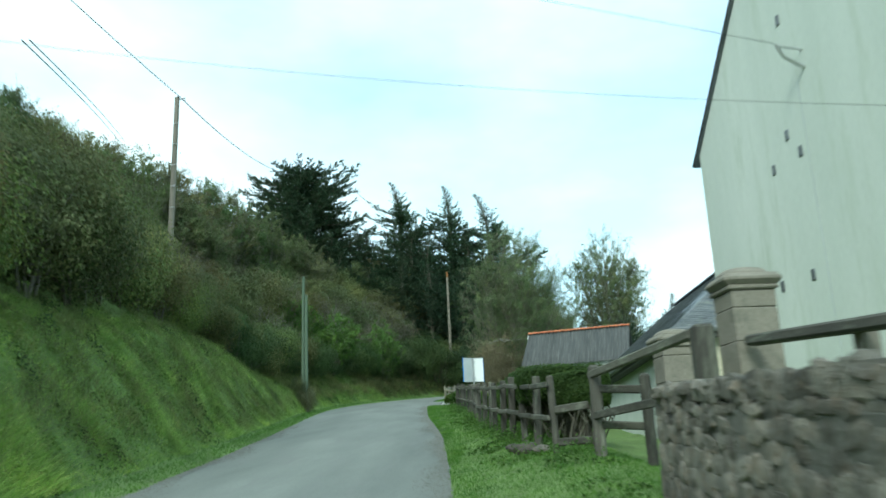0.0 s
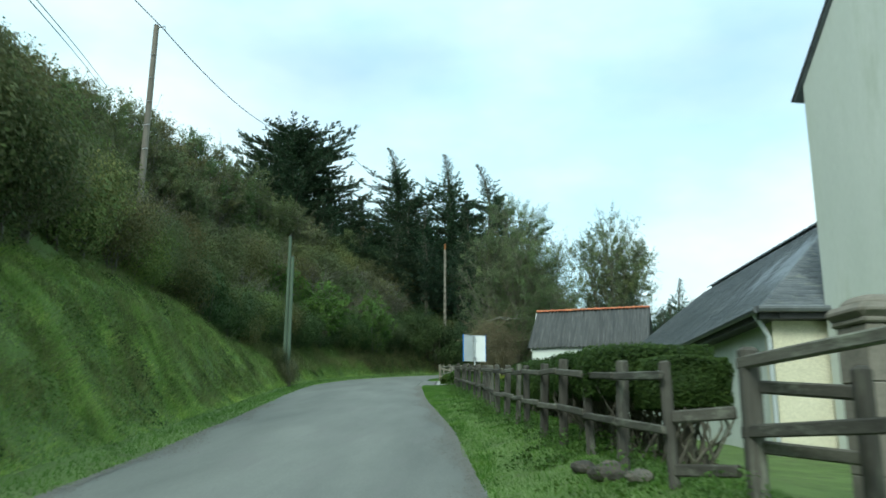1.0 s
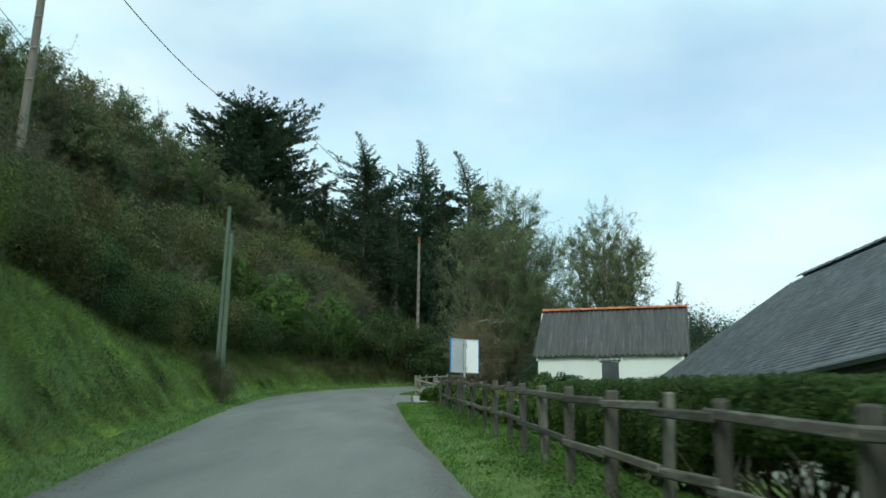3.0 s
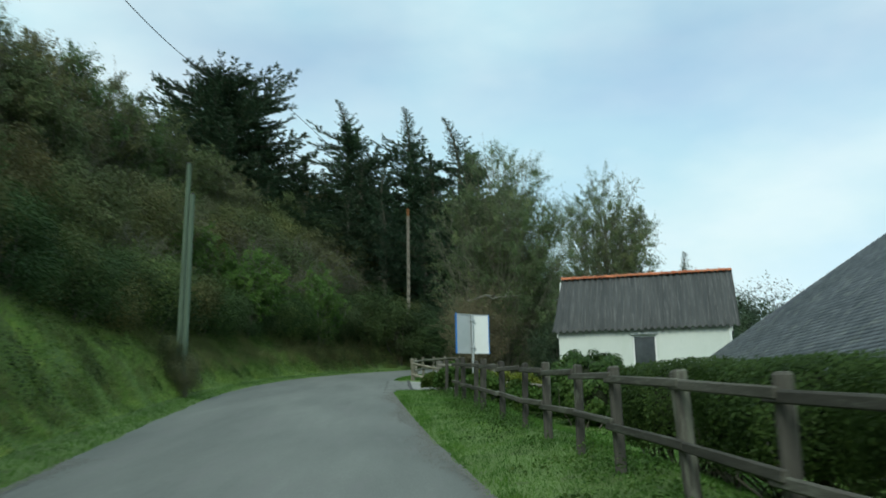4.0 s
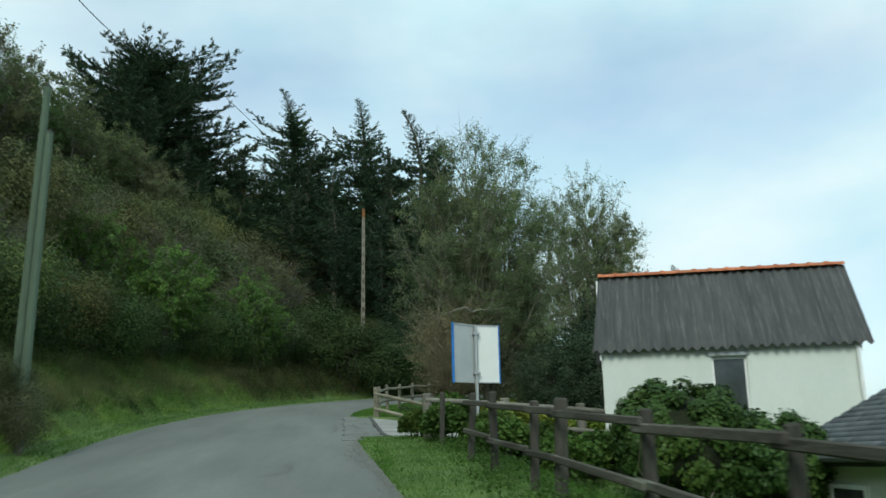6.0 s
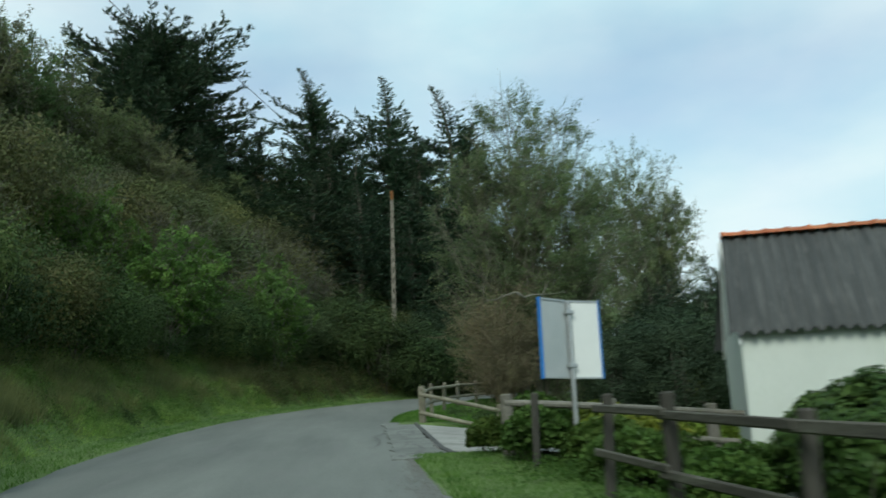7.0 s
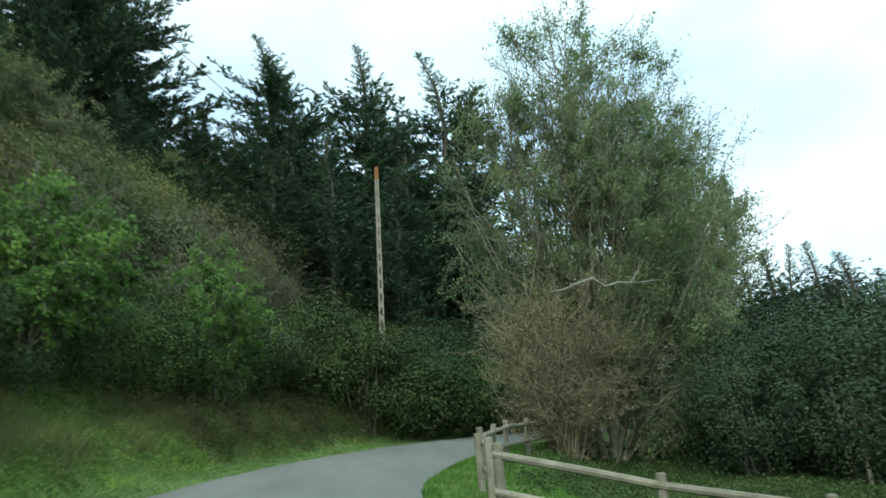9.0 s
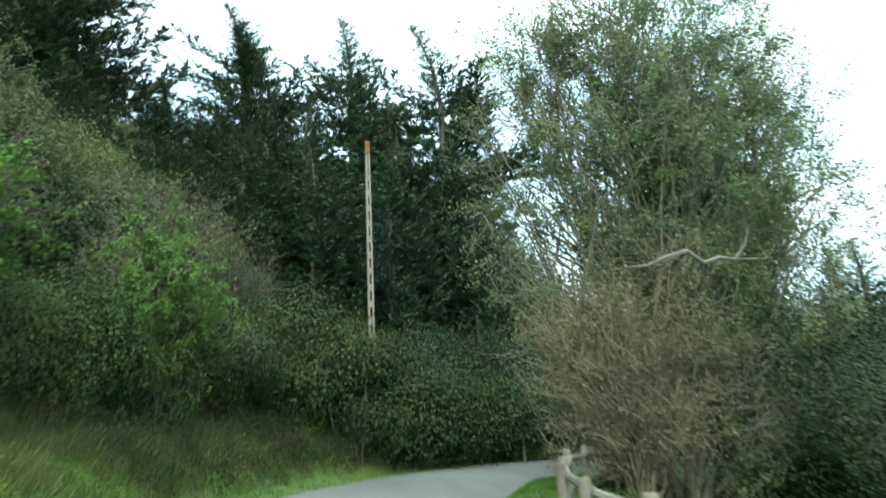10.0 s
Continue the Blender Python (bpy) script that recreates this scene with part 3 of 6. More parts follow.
def rods(lines, radii, sides=4):
    """Many thin bent bars at once: lines (n, k, 3) and radii (n, k) give vertices and quads."""
    lines, radii = np.asarray(lines, float), np.asarray(radii, float)
    n, k, _ = lines.shape
    d = np.gradient(lines, axis=1)
    d /= np.linalg.norm(d, axis=2, keepdims=True) + 1e-9
    ref = np.where(np.abs(d[:, :1, 2:]) < 0.9, np.array([0.0, 0.0, 1.0]), np.array([1.0, 0.0, 0.0]))
    a = np.cross(d, ref)
    a /= np.linalg.norm(a, axis=2, keepdims=True) + 1e-9
    b = np.cross(a, d)
    ang = 2 * math.pi * np.arange(sides) / sides
    v = lines[:, :, None] + radii[:, :, None, None] * (a[:, :, None] * np.cos(ang)[None, None, :, None] + b[:, :, None] * np.sin(ang)[None, None, :, None])
    q = np.arange(sides)
    one = np.stack([q, (q + 1) % sides, (q + 1) % sides + sides, q + sides], 1)
    f = (np.arange(n)[:, None, None, None] * k * sides + np.arange(k - 1)[None, :, None, None] * sides + one[None, None]).reshape(-1, 4)
    return v.reshape(-1, 3), f


def merged(pieces):
    """Several (vertices, quads) as one."""
    vs, fs, base = [], [], 0
    for v, f in pieces:
        vs.append(v)
        fs.append(f + base)
        base += len(v)
    return np.vstack(vs), np.vstack(fs)


def conifer(name, label, height, width, seed, lean=0.0, boughs=120, dense=20, low=0.06, top_half=0.75, flat=False):
    """A dark wind-shaped cypress: boughs that carry flat feathery sprays with upturned tips; a thin bent leader, or a flat layered top."""
    r = np.random.default_rng(seed)
    ob = thing(name, Matrix.Identity(4), label, "tree", "dark cypress trees on the hill")
    bend = lambda h: lean * np.clip((h - 0.72) / 0.28, 0, 1) ** 2
    ks = np.linspace(0, 1, 9)
    stem = np.stack([bend(ks) * 1.0, 0 * ks, np.where(ks == 0, -0.8, ks * height)], 1)
    wood = [rods(stem[None], (width * 0.035 * (1 - ks) ** 0.8 + 0.012)[None], 8)]
    half = width / 2
    pts, ways, sizes, limb_lines, limb_r, spray_lines, spray_r = [], [], [], [], [], [], []
    for i in range(boughs):
        h = low + (0.995 - low) * ((i + 0.5) / boughs) ** 0.8
        down = (1 - h) * height
        if flat:
            reach = np.interp(down, [0, 0.7, 2.0, 4.0, 7.0, height], [0.26 * half, 0.5 * half, 0.7 * half, 0.84 * half, half, 0.9 * half])
        else:
            reach = np.interp(down, [0, 0.7, 1.6, 2.7, 4.8, 8.0, height], [0.1, 0.26, top_half * 0.8, top_half * 1.6, half * 0.72, half, half])
        a = i * 2.399963 + r.uniform(-0.6, 0.6)
        ln = reach * r.choice([r.uniform(0.45, 0.8), r.uniform(0.7, 1.0), r.uniform(0.95, 1.4)])
        dirv, latv, zv = np.array([math.cos(a), math.sin(a), 0.0]), np.array([-math.sin(a), math.cos(a), 0.0]), np.array([0, 0, 1.0])
        if not flat:
            ln *= 0.82 + 0.3 * math.sin(h * 31 + seed) * math.cos(a * 1.5 + h * 9) + 0.12 * math.cos(a)
        rise = ln * r.uniform(-0.05, 0.35) if flat else ln * (r.uniform(0.05, 0.4) + 0.65 * max(0.0, 1 - down / 4.5))
        off = np.array([bend(h), 0, height * h])
        k = np.linspace(0, 1, 5)
        droop = r.uniform(0.05, 0.3) * ln
        curve = off + dirv * (ln * k)[:, None] + zv * (rise * k**2 - droop * k * (1 - k) * 2)[:, None] + latv * (r.normal() * 0.1 * ln * k**2)[:, None] - np.array([0.22 * (not flat), 0, 0]) * (ln * k**2)[:, None]
        limb_lines.append(curve)
        limb_r.append((0.012 + 0.012 * ln) * (1 - k * 0.9))
        # side sprays alternate along the bough, longest in its middle
        nb = int(4 + 4.2 * ln)
        t = np.linspace(0.12, 1.0, nb) + r.uniform(-0.03, 0.03, nb)
        root = np.stack([np.interp(t, k, curve[:, c]) for c in range(3)], 1)
        sl = (0.22 + 0.30 * ln * (1.08 - t) ** 0.8 * np.clip(t * 3, 0.3, 1)) * r.uniform(0.5, 1.3, nb)
        sd = np.where(np.arange(nb) % 2, 1.0, -1.0)
        w = dirv * r.uniform(0.5, 1.0, nb)[:, None] + latv * (sd * r.uniform(0.3, 0.9, nb))[:, None] + zv * r.uniform(-0.05, 0.45, nb)[:, None]
        w /= np.linalg.norm(w, axis=1, keepdims=True)
        tip = root + w * sl[:, None] + zv * (0.12 * sl)[:, None]
        spray_lines.append(np.stack([root, (root + tip) / 2 - zv * (0.05 * sl)[:, None], tip], 1))
        spray_r.append(np.stack([np.full(nb, 0.012), np.full(nb, 0.009), np.full(nb, 0.003)], 1))
        m = np.maximum(6, (sl * dense).astype(int))
        pick = np.repeat(np.arange(nb), m)
        u = r.uniform(0.0, 1.05, len(pick))
        wide = (0.05 + 0.16 * sl[pick] * (1 - u)) * r.uniform(-1, 1, len(pick))
        side = np.cross(w[pick], zv)
        pts.append(root[pick] + (tip - root)[pick] * u[:, None] + side * wide[:, None] + r.normal(size=(len(pick), 3)) * (0.03, 0.03, 0.045))
        ways.append(w[pick] + side * (np.sign(wide) * 0.6)[:, None] + zv * 0.25)
        sizes.append(np.clip(0.052 + 0.05 * ln, 0.06, 0.15) * np.ones(len(pick)))
    wood.append(rods(np.array(limb_lines), np.array(limb_r), 4))
    wood.append(rods(np.vstack(spray_lines), np.vstack(spray_r), 3))
    v, f = merged(wood)
    mesh_part("trunk", v, f, "bark", ob)
    v, f = leaves(np.vstack(pts), np.concatenate(sizes), up=0.9, slim=0.27, seed=seed, spread=0.4, ways=np.vstack(ways))
    mesh_part("crown", v, f, "leaf_conifer", ob)
    return ob


def lobed_tree(name, label, category, lobes, leaf_n, leaf_size, seed, leaf_mat, bark, group, limbs_n=120, twigs=7, stem_r=0.14, twig_len=0.9, up=0.35, uneven=0.7, slim=0.45):
    """A branching tree whose crown is made of egg-shaped masses (x, y, z, rx, ry, rz, fullness): a stem to each, limbs, fine twigs and leaves along the twigs."""
    r = np.random.default_rng(seed)
    ob = thing(name, Matrix.Identity(4), label, category, group)
    lobes = np.array(lobes, float)
    ks = np.linspace(0, 1, 6)
    wood, stems = [], []
    for c in lobes:
        f0 = r.normal(size=3) * (0.12, 0.12, 0) + (0, 0, -0.5)
        e0 = c[:3] + (0, 0, 0.55 * c[5])
        mid = np.array([c[0] * 0.45, c[1] * 0.45, c[2] * 0.5])
        line = (1 - ks)[:, None] ** 2 * f0 + 2 * ((1 - ks) * ks)[:, None] * mid + ks[:, None] ** 2 * e0 + r.normal(size=(6, 3)) * 0.07 * np.array([0, 1, 1, 1, 1, 1])[:, None]
        stems.append(line)
        wood.append(rods(line[None], (stem_r * (1 - 0.92 * ks))[None], 7))
    share = (lobes[:, 3] * lobes[:, 4] * lobes[:, 5]) ** 0.667
    which = r.choice(len(lobes), limbs_n, p=share / share.sum())
    d = r.normal(size=(limbs_n, 3)) + (0, 0, 0.12)
    d /= np.linalg.norm(d, axis=1, keepdims=True)
    end = lobes[which, :3] + d * lobes[which, 3:6] * (0.3 + 0.66 * r.uniform(0, 1, limbs_n) ** 0.45)[:, None]
    st = np.array(stems)[which]
    tt = np.clip(0.5 + 0.4 * (end[:, 2] - lobes[which, 2]) / lobes[which, 5] + r.uniform(-0.2, 0.1, limbs_n), 0.12, 0.97)
    ii = np.clip((tt * 5).astype(int), 0, 4)
    fr = (tt * 5 - ii)[:, None]
    start = st[np.arange(limbs_n), ii] * (1 - fr) + st[np.arange(limbs_n), ii + 1] * fr
    ln = np.linalg.norm(end - start, axis=1)
    m1 = start + (end - start) * 0.35 + r.normal(size=(limbs_n, 3)) * (0.09 * ln)[:, None] + (0, 0, -0.02)
    m2 = start + (end - start) * 0.7 + r.normal(size=(limbs_n, 3)) * (0.07 * ln)[:, None] + (0, 0, 0.05)
    lines = np.stack([start, m1, m2, end], 1)
    wood.append(rods(lines, (stem_r * 0.08 + 0.0045 * ln)[:, None] * np.array([1, 0.75, 0.45, 0.2])[None], 4))
    # twigs
    pick = np.repeat(np.arange(limbs_n), twigs)
    n = len(pick)
    u = r.uniform(0.25, 1.0, n) ** 0.8
    ii = np.clip((u * 3).astype(int), 0, 2)
    fr = (u * 3 - ii)[:, None]
    b0 = lines[pick, ii] * (1 - fr) + lines[pick, ii + 1] * fr
    out_ = b0 - lobes[which[pick], :3]
    out_ /= np.linalg.norm(out_, axis=1, keepdims=True) + 1e-6
    w = r.normal(size=(n, 3)) * 0.6 + out_ * 0.7 + (0, 0, up)
    w *= (twig_len * r.uniform(0.45, 1.25, n) / np.linalg.norm(w, axis=1))[:, None]
    mid = b0 + w * 0.5 + r.normal(size=(n, 3)) * 0.05
    wood.append(rods(np.stack([b0, mid, b0 + w], 1), np.tile([[0.011, 0.008, 0.003]], (n, 1)), 3))
    v, f = merged(wood)
    mesh_part("trunk", v, f, bark, ob)
    share = lobes[which[pick], 6] * r.lognormal(0, uneven, limbs_n)[pick] * r.uniform(0.4, 1.5, n)
    m = (leaf_n * share / share.sum()).astype(int)
    q = np.repeat(np.arange(n), m)
    uu = r.uniform(0.1, 1.08, len(q))[:, None]
    pos = b0[q] + w[q] * uu + r.normal(size=(len(q), 3)) * 0.11 * twig_len
    v, f = leaves(pos, leaf_size, 0.4, slim, seed, face=out_[q] * 0.6 + w[q] * 0.3)
    mesh_part("crown", v, f, leaf_mat, ob)
    return ob


def vase_shrub(name, label, height, width, leaf_n, leaf_size, seed, leaf_mat, bark, group="", stems=16, branches=9, twigs=6):
    """A half-bare shrub: stems that fan out from the foot, branches and a haze of fine upright twigs."""
    r = np.random.default_rng(seed)
    ob = thing(name, Matrix.Identity(4), label, "shrub", group)
    a = np.arange(stems) * 2.399963
    rad = np.sqrt((np.arange(stems) + 0.5) / stems)
    top = np.stack([np.cos(a) * rad * width * 0.42, np.sin(a) * rad * width * 0.42, height * (0.86 - 0.25 * rad**2) * r.uniform(0.85, 1.05, stems)], 1)
    foot = np.stack([np.cos(a) * rad * 0.22, np.sin(a) * rad * 0.22, np.full(stems, -0.3)], 1)
    ks = np.linspace(0, 1, 5)
    lines = foot[:, None] * (1 - ks)[None, :, None] + top[:, None] * ks[None, :, None] + r.normal(size=(stems, 5, 3)) * 0.05
    lines[:, :, :2] *= (0.55 + 0.45 * ks)[None, :, None]
    wood = [rods(lines, (0.032 * (1 - 0.85 * ks))[None] * r.uniform(0.6, 1.2, (stems, 1)), 5)]

    def offshoots(src, count, length, spread, lift):
        pick = np.repeat(np.arange(len(src)), count)
        n, k = len(pick), src.shape[1] - 1
        u = r.uniform(0.18, 1.0, n)
        i = np.clip((u * k).astype(int), 0, k - 1)
        fr = (u * k - i)[:, None]
        b0 = src[pick, i] * (1 - fr) + src[pick, i + 1] * fr
        out_ = b0 * (1, 1, 0)
        out_ /= np.linalg.norm(out_, axis=1, keepdims=True) + 0.3
        w = out_ * spread + r.normal(size=(n, 3)) * 0.55 + (0, 0, lift)
        w *= (length * r.uniform(0.5, 1.3, n) / np.linalg.norm(w, axis=1))[:, None]
        return np.stack([b0, b0 + w * 0.5 + r.normal(size=(n, 3)) * 0.04, b0 + w], 1)

    br = offshoots(lines, branches, 0.26 * height, 0.7, 0.5)
    wood.append(rods(br, np.tile([[0.011, 0.008, 0.004]], (len(br), 1)), 3))
    tw = offshoots(br, twigs, 0.12 * height, 0.5, 0.6)
    wood.append(rods(tw, np.tile([[0.006, 0.005, 0.0025]], (len(tw), 1)), 3))
    v, f = merged(wood)
    mesh_part("woody_base", v, f, bark, ob)
    q = r.integers(0, len(tw), leaf_n)
    u = r.uniform(0, 1.05, leaf_n)[:, None]
    pos = tw[q, 0] + (tw[q, 2] - tw[q, 0]) * u + r.normal(size=(leaf_n, 3)) * 0.05
    v, f = leaves(pos, leaf_size, 0.4, 0.5, seed)
    mesh_part("leafage", v, f, leaf_mat, ob)
    return ob


def blades(xs, ys, height, width, seed, zfun=land, lean=0.5, sink=0.02, fine=False):
    """Grass: one bent blade for each place; fine ones are single slivers."""
    r = np.random.default_rng(seed)
    n = len(xs)
    z = zfun(xs, ys) - sink
    foot = np.stack([xs, ys, z], 1)
    a = r.uniform(0, 2 * math.pi, n)
    side = np.stack([np.cos(a), np.sin(a), np.zeros(n)], 1)
    a2 = r.uniform(0, 2 * math.pi, n)
    bend = np.stack([np.cos(a2), np.sin(a2), np.zeros(n)], 1) * r.uniform(0.1, lean, n)[:, None]
    h = (np.asarray(height) * r.uniform(0.5, 1.25, n))[:, None]
    w = width * r.uniform(0.7, 1.3, n)[:, None]
    up = np.array([0, 0, 1.0])
    if fine:
        v = np.stack([foot - side * w, foot + side * w, foot + (bend + up * 0.9) * h], 1).reshape(-1, 3)
        return v, np.arange(3 * n).reshape(n, 3)
    v = np.stack([foot - side * w, foot + side * w, foot + (bend * 0.35 + up * 0.6) * h + side * w * 0.7, foot + (bend * 0.35 + up * 0.6) * h - side * w * 0.7,
                  foot + (bend * 1.1 + up * 0.95) * h], 1).reshape(-1, 3)
    k = 5 * np.arange(n)[:, None]
    f = np.concatenate([k + np.array([[0, 1, 2]]), k + np.array([[0, 2, 3]]), k + np.array([[3, 2, 4]])])
    return v, f


def scatter(n, x0, x1, y0, y1, keep, seed):
    r = np.random.default_rng(seed)
    x, y = r.uniform(x0, x1, n), r.uniform(y0, y1, n)
    dl, dr = side_distance(x, y, lane[:, :2], 1), side_distance(x, y, lane[:, 2:], -1)
    k = keep(x, y, dl, dr)
    return x[k], y[k]


# ---- the tall house by the lane ----
def house():
    y0, y1 = 5.7, 14.3
    foot, eave, mid = -0.4, 7.44, (5.7 + 14.3) / 2
    top = eave + (y1 - mid) * math.tan(radians(44))
    ob = thing("house", pose(8.55 + (y1 - mid) * math.sin(radians(8)), y1 - (y1 - mid) * math.cos(radians(8)), foot, 0, 0, 8), "tall house with stained white rendered gable and slate roof", "house")
    t, long = 0.45, 8.5
    half, h, hp = (y1 - y0) / 2, eave - foot, top - foot

    def wall(name, outline, direction, thick):
        bm = bmesh.new()
        a = [bm.verts.new(p) for p in outline]
        b = [bm.verts.new(Vector(p) + Vector(direction) * thick) for p in outline]
        bm.faces.new(a)
        bm.faces.new(b[::-1])
        for i in range(len(a)):
            j = (i + 1) % len(a)
            bm.faces.new((a[i], b[i], b[j], a[j]))
        bmesh.ops.recalc_face_normals(bm, faces=bm.faces[:])
        return part(name, bm, "render_white", ob)

    wall("gable_wall", [(0, -half, 0), (0, half, 0), (0, half, h), (0, 0, hp), (0, -half, h)], (1, 0, 0), t)
    wall("gable_wall", [(long, -half, 0), (long, half, 0), (long, half, h), (long, 0, hp), (long, -half, h)], (-1, 0, 0), t)
    wall("side_wall", [(t, half, 0), (long - t, half, 0), (long - t, half, h), (t, half, h)], (0, -1, 0), t)
    wall("side_wall", [(t, -half, 0), (long - t, -half, 0), (long - t, -half, h), (t, -half, h)], (0, 1, 0), t)
    pitch = math.atan2(hp - h, half)
    for s in (-1, 1):
        bm = bmesh.new()
        ln = (half + 0.25) / math.cos(pitch)
        box(bm, -0.05, long + 0.05, 0, ln, 0.02, 0.09, pose(0, 0, hp + 0.02) @ pose(0, 0, 0, 0, 0, 0 if s > 0 else 180) @ Matrix.Translation((0 if s > 0 else -long, 0, 0)) @ pose(0, 0, 0, -math.degrees(pitch)), 0.01)
        part("roof_slope", bm, "slate", ob, "dark slate roof slope")
        bm = bmesh.new()
        box(bm, -0.075, -0.05, 0, ln, 0.035, 0.085, pose(0, 0, hp + 0.02) @ (pose(0, 0, 0, -math.degrees(pitch)) if s > 0 else Matrix.Scale(-1, 4, (0, 1, 0)) @ pose(0, 0, 0, -math.degrees(pitch))))
        bmesh.ops.recalc_face_normals(bm, faces=bm.faces[:])
        part("verge_board", bm, "dark_paint", ob, "dark verge board along the gable")
    # small iron tie plates and vents on the gable
    for y, z in ((10.53, 6.42), (10.17, 5.97), (11.16, 5.96), (10.38, 3.74), (11.46, 3.75), (10.25, 8.62)):
        bm = bmesh.new()
        box(bm, -0.02, 0.0, -0.06, 0.06, -0.1, 0.1, pose(0, y - mid, z - foot), 0.008)
        part("vent", bm, "zinc", ob, "small grey vent on the gable")
    # bracket that takes the overhead cable
    bm = bmesh.new()
    tube(bm, [(0, 9.65 - mid, 7.35 - foot), (-0.35, 9.65 - mid, 7.55 - foot), (-0.5, 9.6 - mid, 7.76 - foot)], 0.03, 6)
    tube(bm, [(0, 9.65 - mid, 7.7 - foot), (-0.45, 9.62 - mid, 7.74 - foot)], 0.02, 6)
    part("cable_bracket", bm, "galvanised", ob, "steel cable bracket")
    bm = bmesh.new()
    tube(bm, [(-0.02, 9.9 - mid, 0.6), (-0.02, 9.9 - mid, 7.3 - foot)], 0.007, 5)
    part("wall_cable", bm, "alu_grey", ob, "grey cable down the gable")


house()


# ---- long low building with hipped slate roof ----
def slate_building():
    # the eaves fall a little towards the north end
    ridge_x, ridge_z, eave_x, eave_z, north_z = 11.2, 6.34, 7.44, 3.43, 3.05
    ys, yn, ra, rb = 14.25, 35.0, 19.2, 29.6
    fall = (eave_z - north_z) / (yn - ys)
    east = 2 * ridge_x - eave_x
    ob = thing("slate_building", pose(eave_x, ys, 0), "long low cream building with hipped grey slate roof", "outbuilding")
    o = Vector((eave_x, ys, 0))

    def quad_slab(name, corners, thick, mat, label=""):
        bm = bmesh.new()
        c = [Vector(p) - o for p in corners]
        n = (c[1] - c[0]).cross(c[2] - c[0]).normalized()
        if n.z < 0:
            n = -n
        a = [bm.verts.new(p) for p in c]
        b = [bm.verts.new(p - n * thick) for p in c]
        bm.faces.new(a)
        bm.faces.new(b[::-1])
        for i in range(len(a)):
            j = (i + 1) % len(a)
            bm.faces.new((a[i], b[i], b[j], a[j]))
        bmesh.ops.recalc_face_normals(bm, faces=bm.faces[:])
        return part(name, bm, mat, ob, label)

    sw, se, ne, nw = (eave_x, ys, eave_z), (east, ys, eave_z), (east, yn, north_z), (eave_x, yn, north_z)
    a, b = (ridge_x, ra, ridge_z), (ridge_x, rb, ridge_z)
    for c in ([sw, se, a], [nw, b, ne]):
        quad_slab("roof_slope", c, 0.08, "slate", "grey slate roof slope")

    def long_slab(e0, e1, r0, r1, thick=0.08, n=10):
        """A slope between a falling eave and a level ridge, in one twisted sheet."""
        rows = []
        bm = bmesh.new()
        for i in range(n + 1):
            lo, hi = Vector(e0).lerp(Vector(e1), i / n) - o, Vector(r0).lerp(Vector(r1), i / n) - o
            rows.append([bm.verts.new(p) for p in (lo, hi, hi - Vector((0, 0, thick)), lo - Vector((0, 0, thick)))])
        for p, q in zip(rows, rows[1:]):
            for k in range(4):
                bm.faces.new((p[k], p[(k + 1) % 4], q[(k + 1) % 4], q[k]))
        bm.faces.new(rows[0])
        bm.faces.new(rows[-1][::-1])
        bmesh.ops.recalc_face_normals(bm, faces=bm.faces[:])
        part("roof_slope", bm, "slate", ob, "grey slate roof slope")

    long_slab(sw, nw, a, b)
    long_slab(se, ne, a, b)

    def slates(corners, exposure, width, seed):
        """Courses of slates over a slope, cut to its outline."""
        r = np.random.default_rng(seed)
        p = [Vector(c) - o for c in corners]
        e0, e1 = p[:2]
        along = (e1 - e0).normalized()
        apex = p[2]
        upv = (apex - e0) - along * (apex - e0).dot(along)
        ln = upv.length
        upv.normalize()
        nrm = along.cross(upv)
        if nrm.z < 0:
            nrm = -nrm
        poly = [((q - e0).dot(along), (q - e0).dot(upv)) for q in p]
        twist = fall if len(p) == 4 else 0.0
        vs, fs = [], []
        rows = int(ln / exposure)
        for i in range(rows):
            v0, v1 = i * exposure - 0.02, i * exposure + exposure * 1.25
            vm = min(i * exposure + exposure * 0.5, ln - 0.01)
            xs = []
            for (ax, ay), (bx, by) in zip(poly, poly[1:] + poly[:1]):
                if (ay - vm) * (by - vm) < 0:
                    xs.append(ax + (bx - ax) * (vm - ay) / (by - ay))
            if len(xs) < 2:
                continue
            lo, hi = min(xs), max(xs)
            u = lo - (width / 2 if i % 2 else 0)
            while u < hi:
                u0, u1 = max(u + 0.004, lo), min(u + width - 0.004, hi)
                if u1 - u0 > 0.03:
                    d = r.uniform(0.008, 0.015)
                    single = seed == 1 and 10 <= i < 22 and 6.0 < u < 11.0 and u1 - u0 > 0.15
                    keep_vs, keep_fs = (vs, fs)
                    if single:
                        vs, fs = [], []
                    base = len(vs)
                    for uu, vv, dd in ((u0, v0, d + 0.008), (u1, v0, d + 0.008), (u1, min(v1, ln), 0.006), (u0, min(v1, ln), 0.006), (u0, v0, 0.0), (u1, v0, 0.0)):
                        vs.append(e0 + along * uu + upv * vv + nrm * dd - Vector((0, 0, twist * vv / ln * (poly[2][0] - uu))))
                    fs += [(base, base + 1, base + 2, base + 3), (base + 4, base + 5, base + 1, base)]
                    if single:
                        mesh_part("slate", [tuple(q) for q in vs], fs, "slate_piece", ob)
                    vs, fs = keep_vs, keep_fs
                u += width
        s = mesh_part("slate_covering", [tuple(q) for q in vs], fs, "slate_piece", ob, "overlapping grey slates in courses")
        s["kind"] = "stuff"

    slates([sw, nw, b, a], 0.115, 0.2, 1)
    slates([sw, se, a], 0.115, 0.2, 2)
    slates([nw, ne, b], 0.115, 0.2, 3)
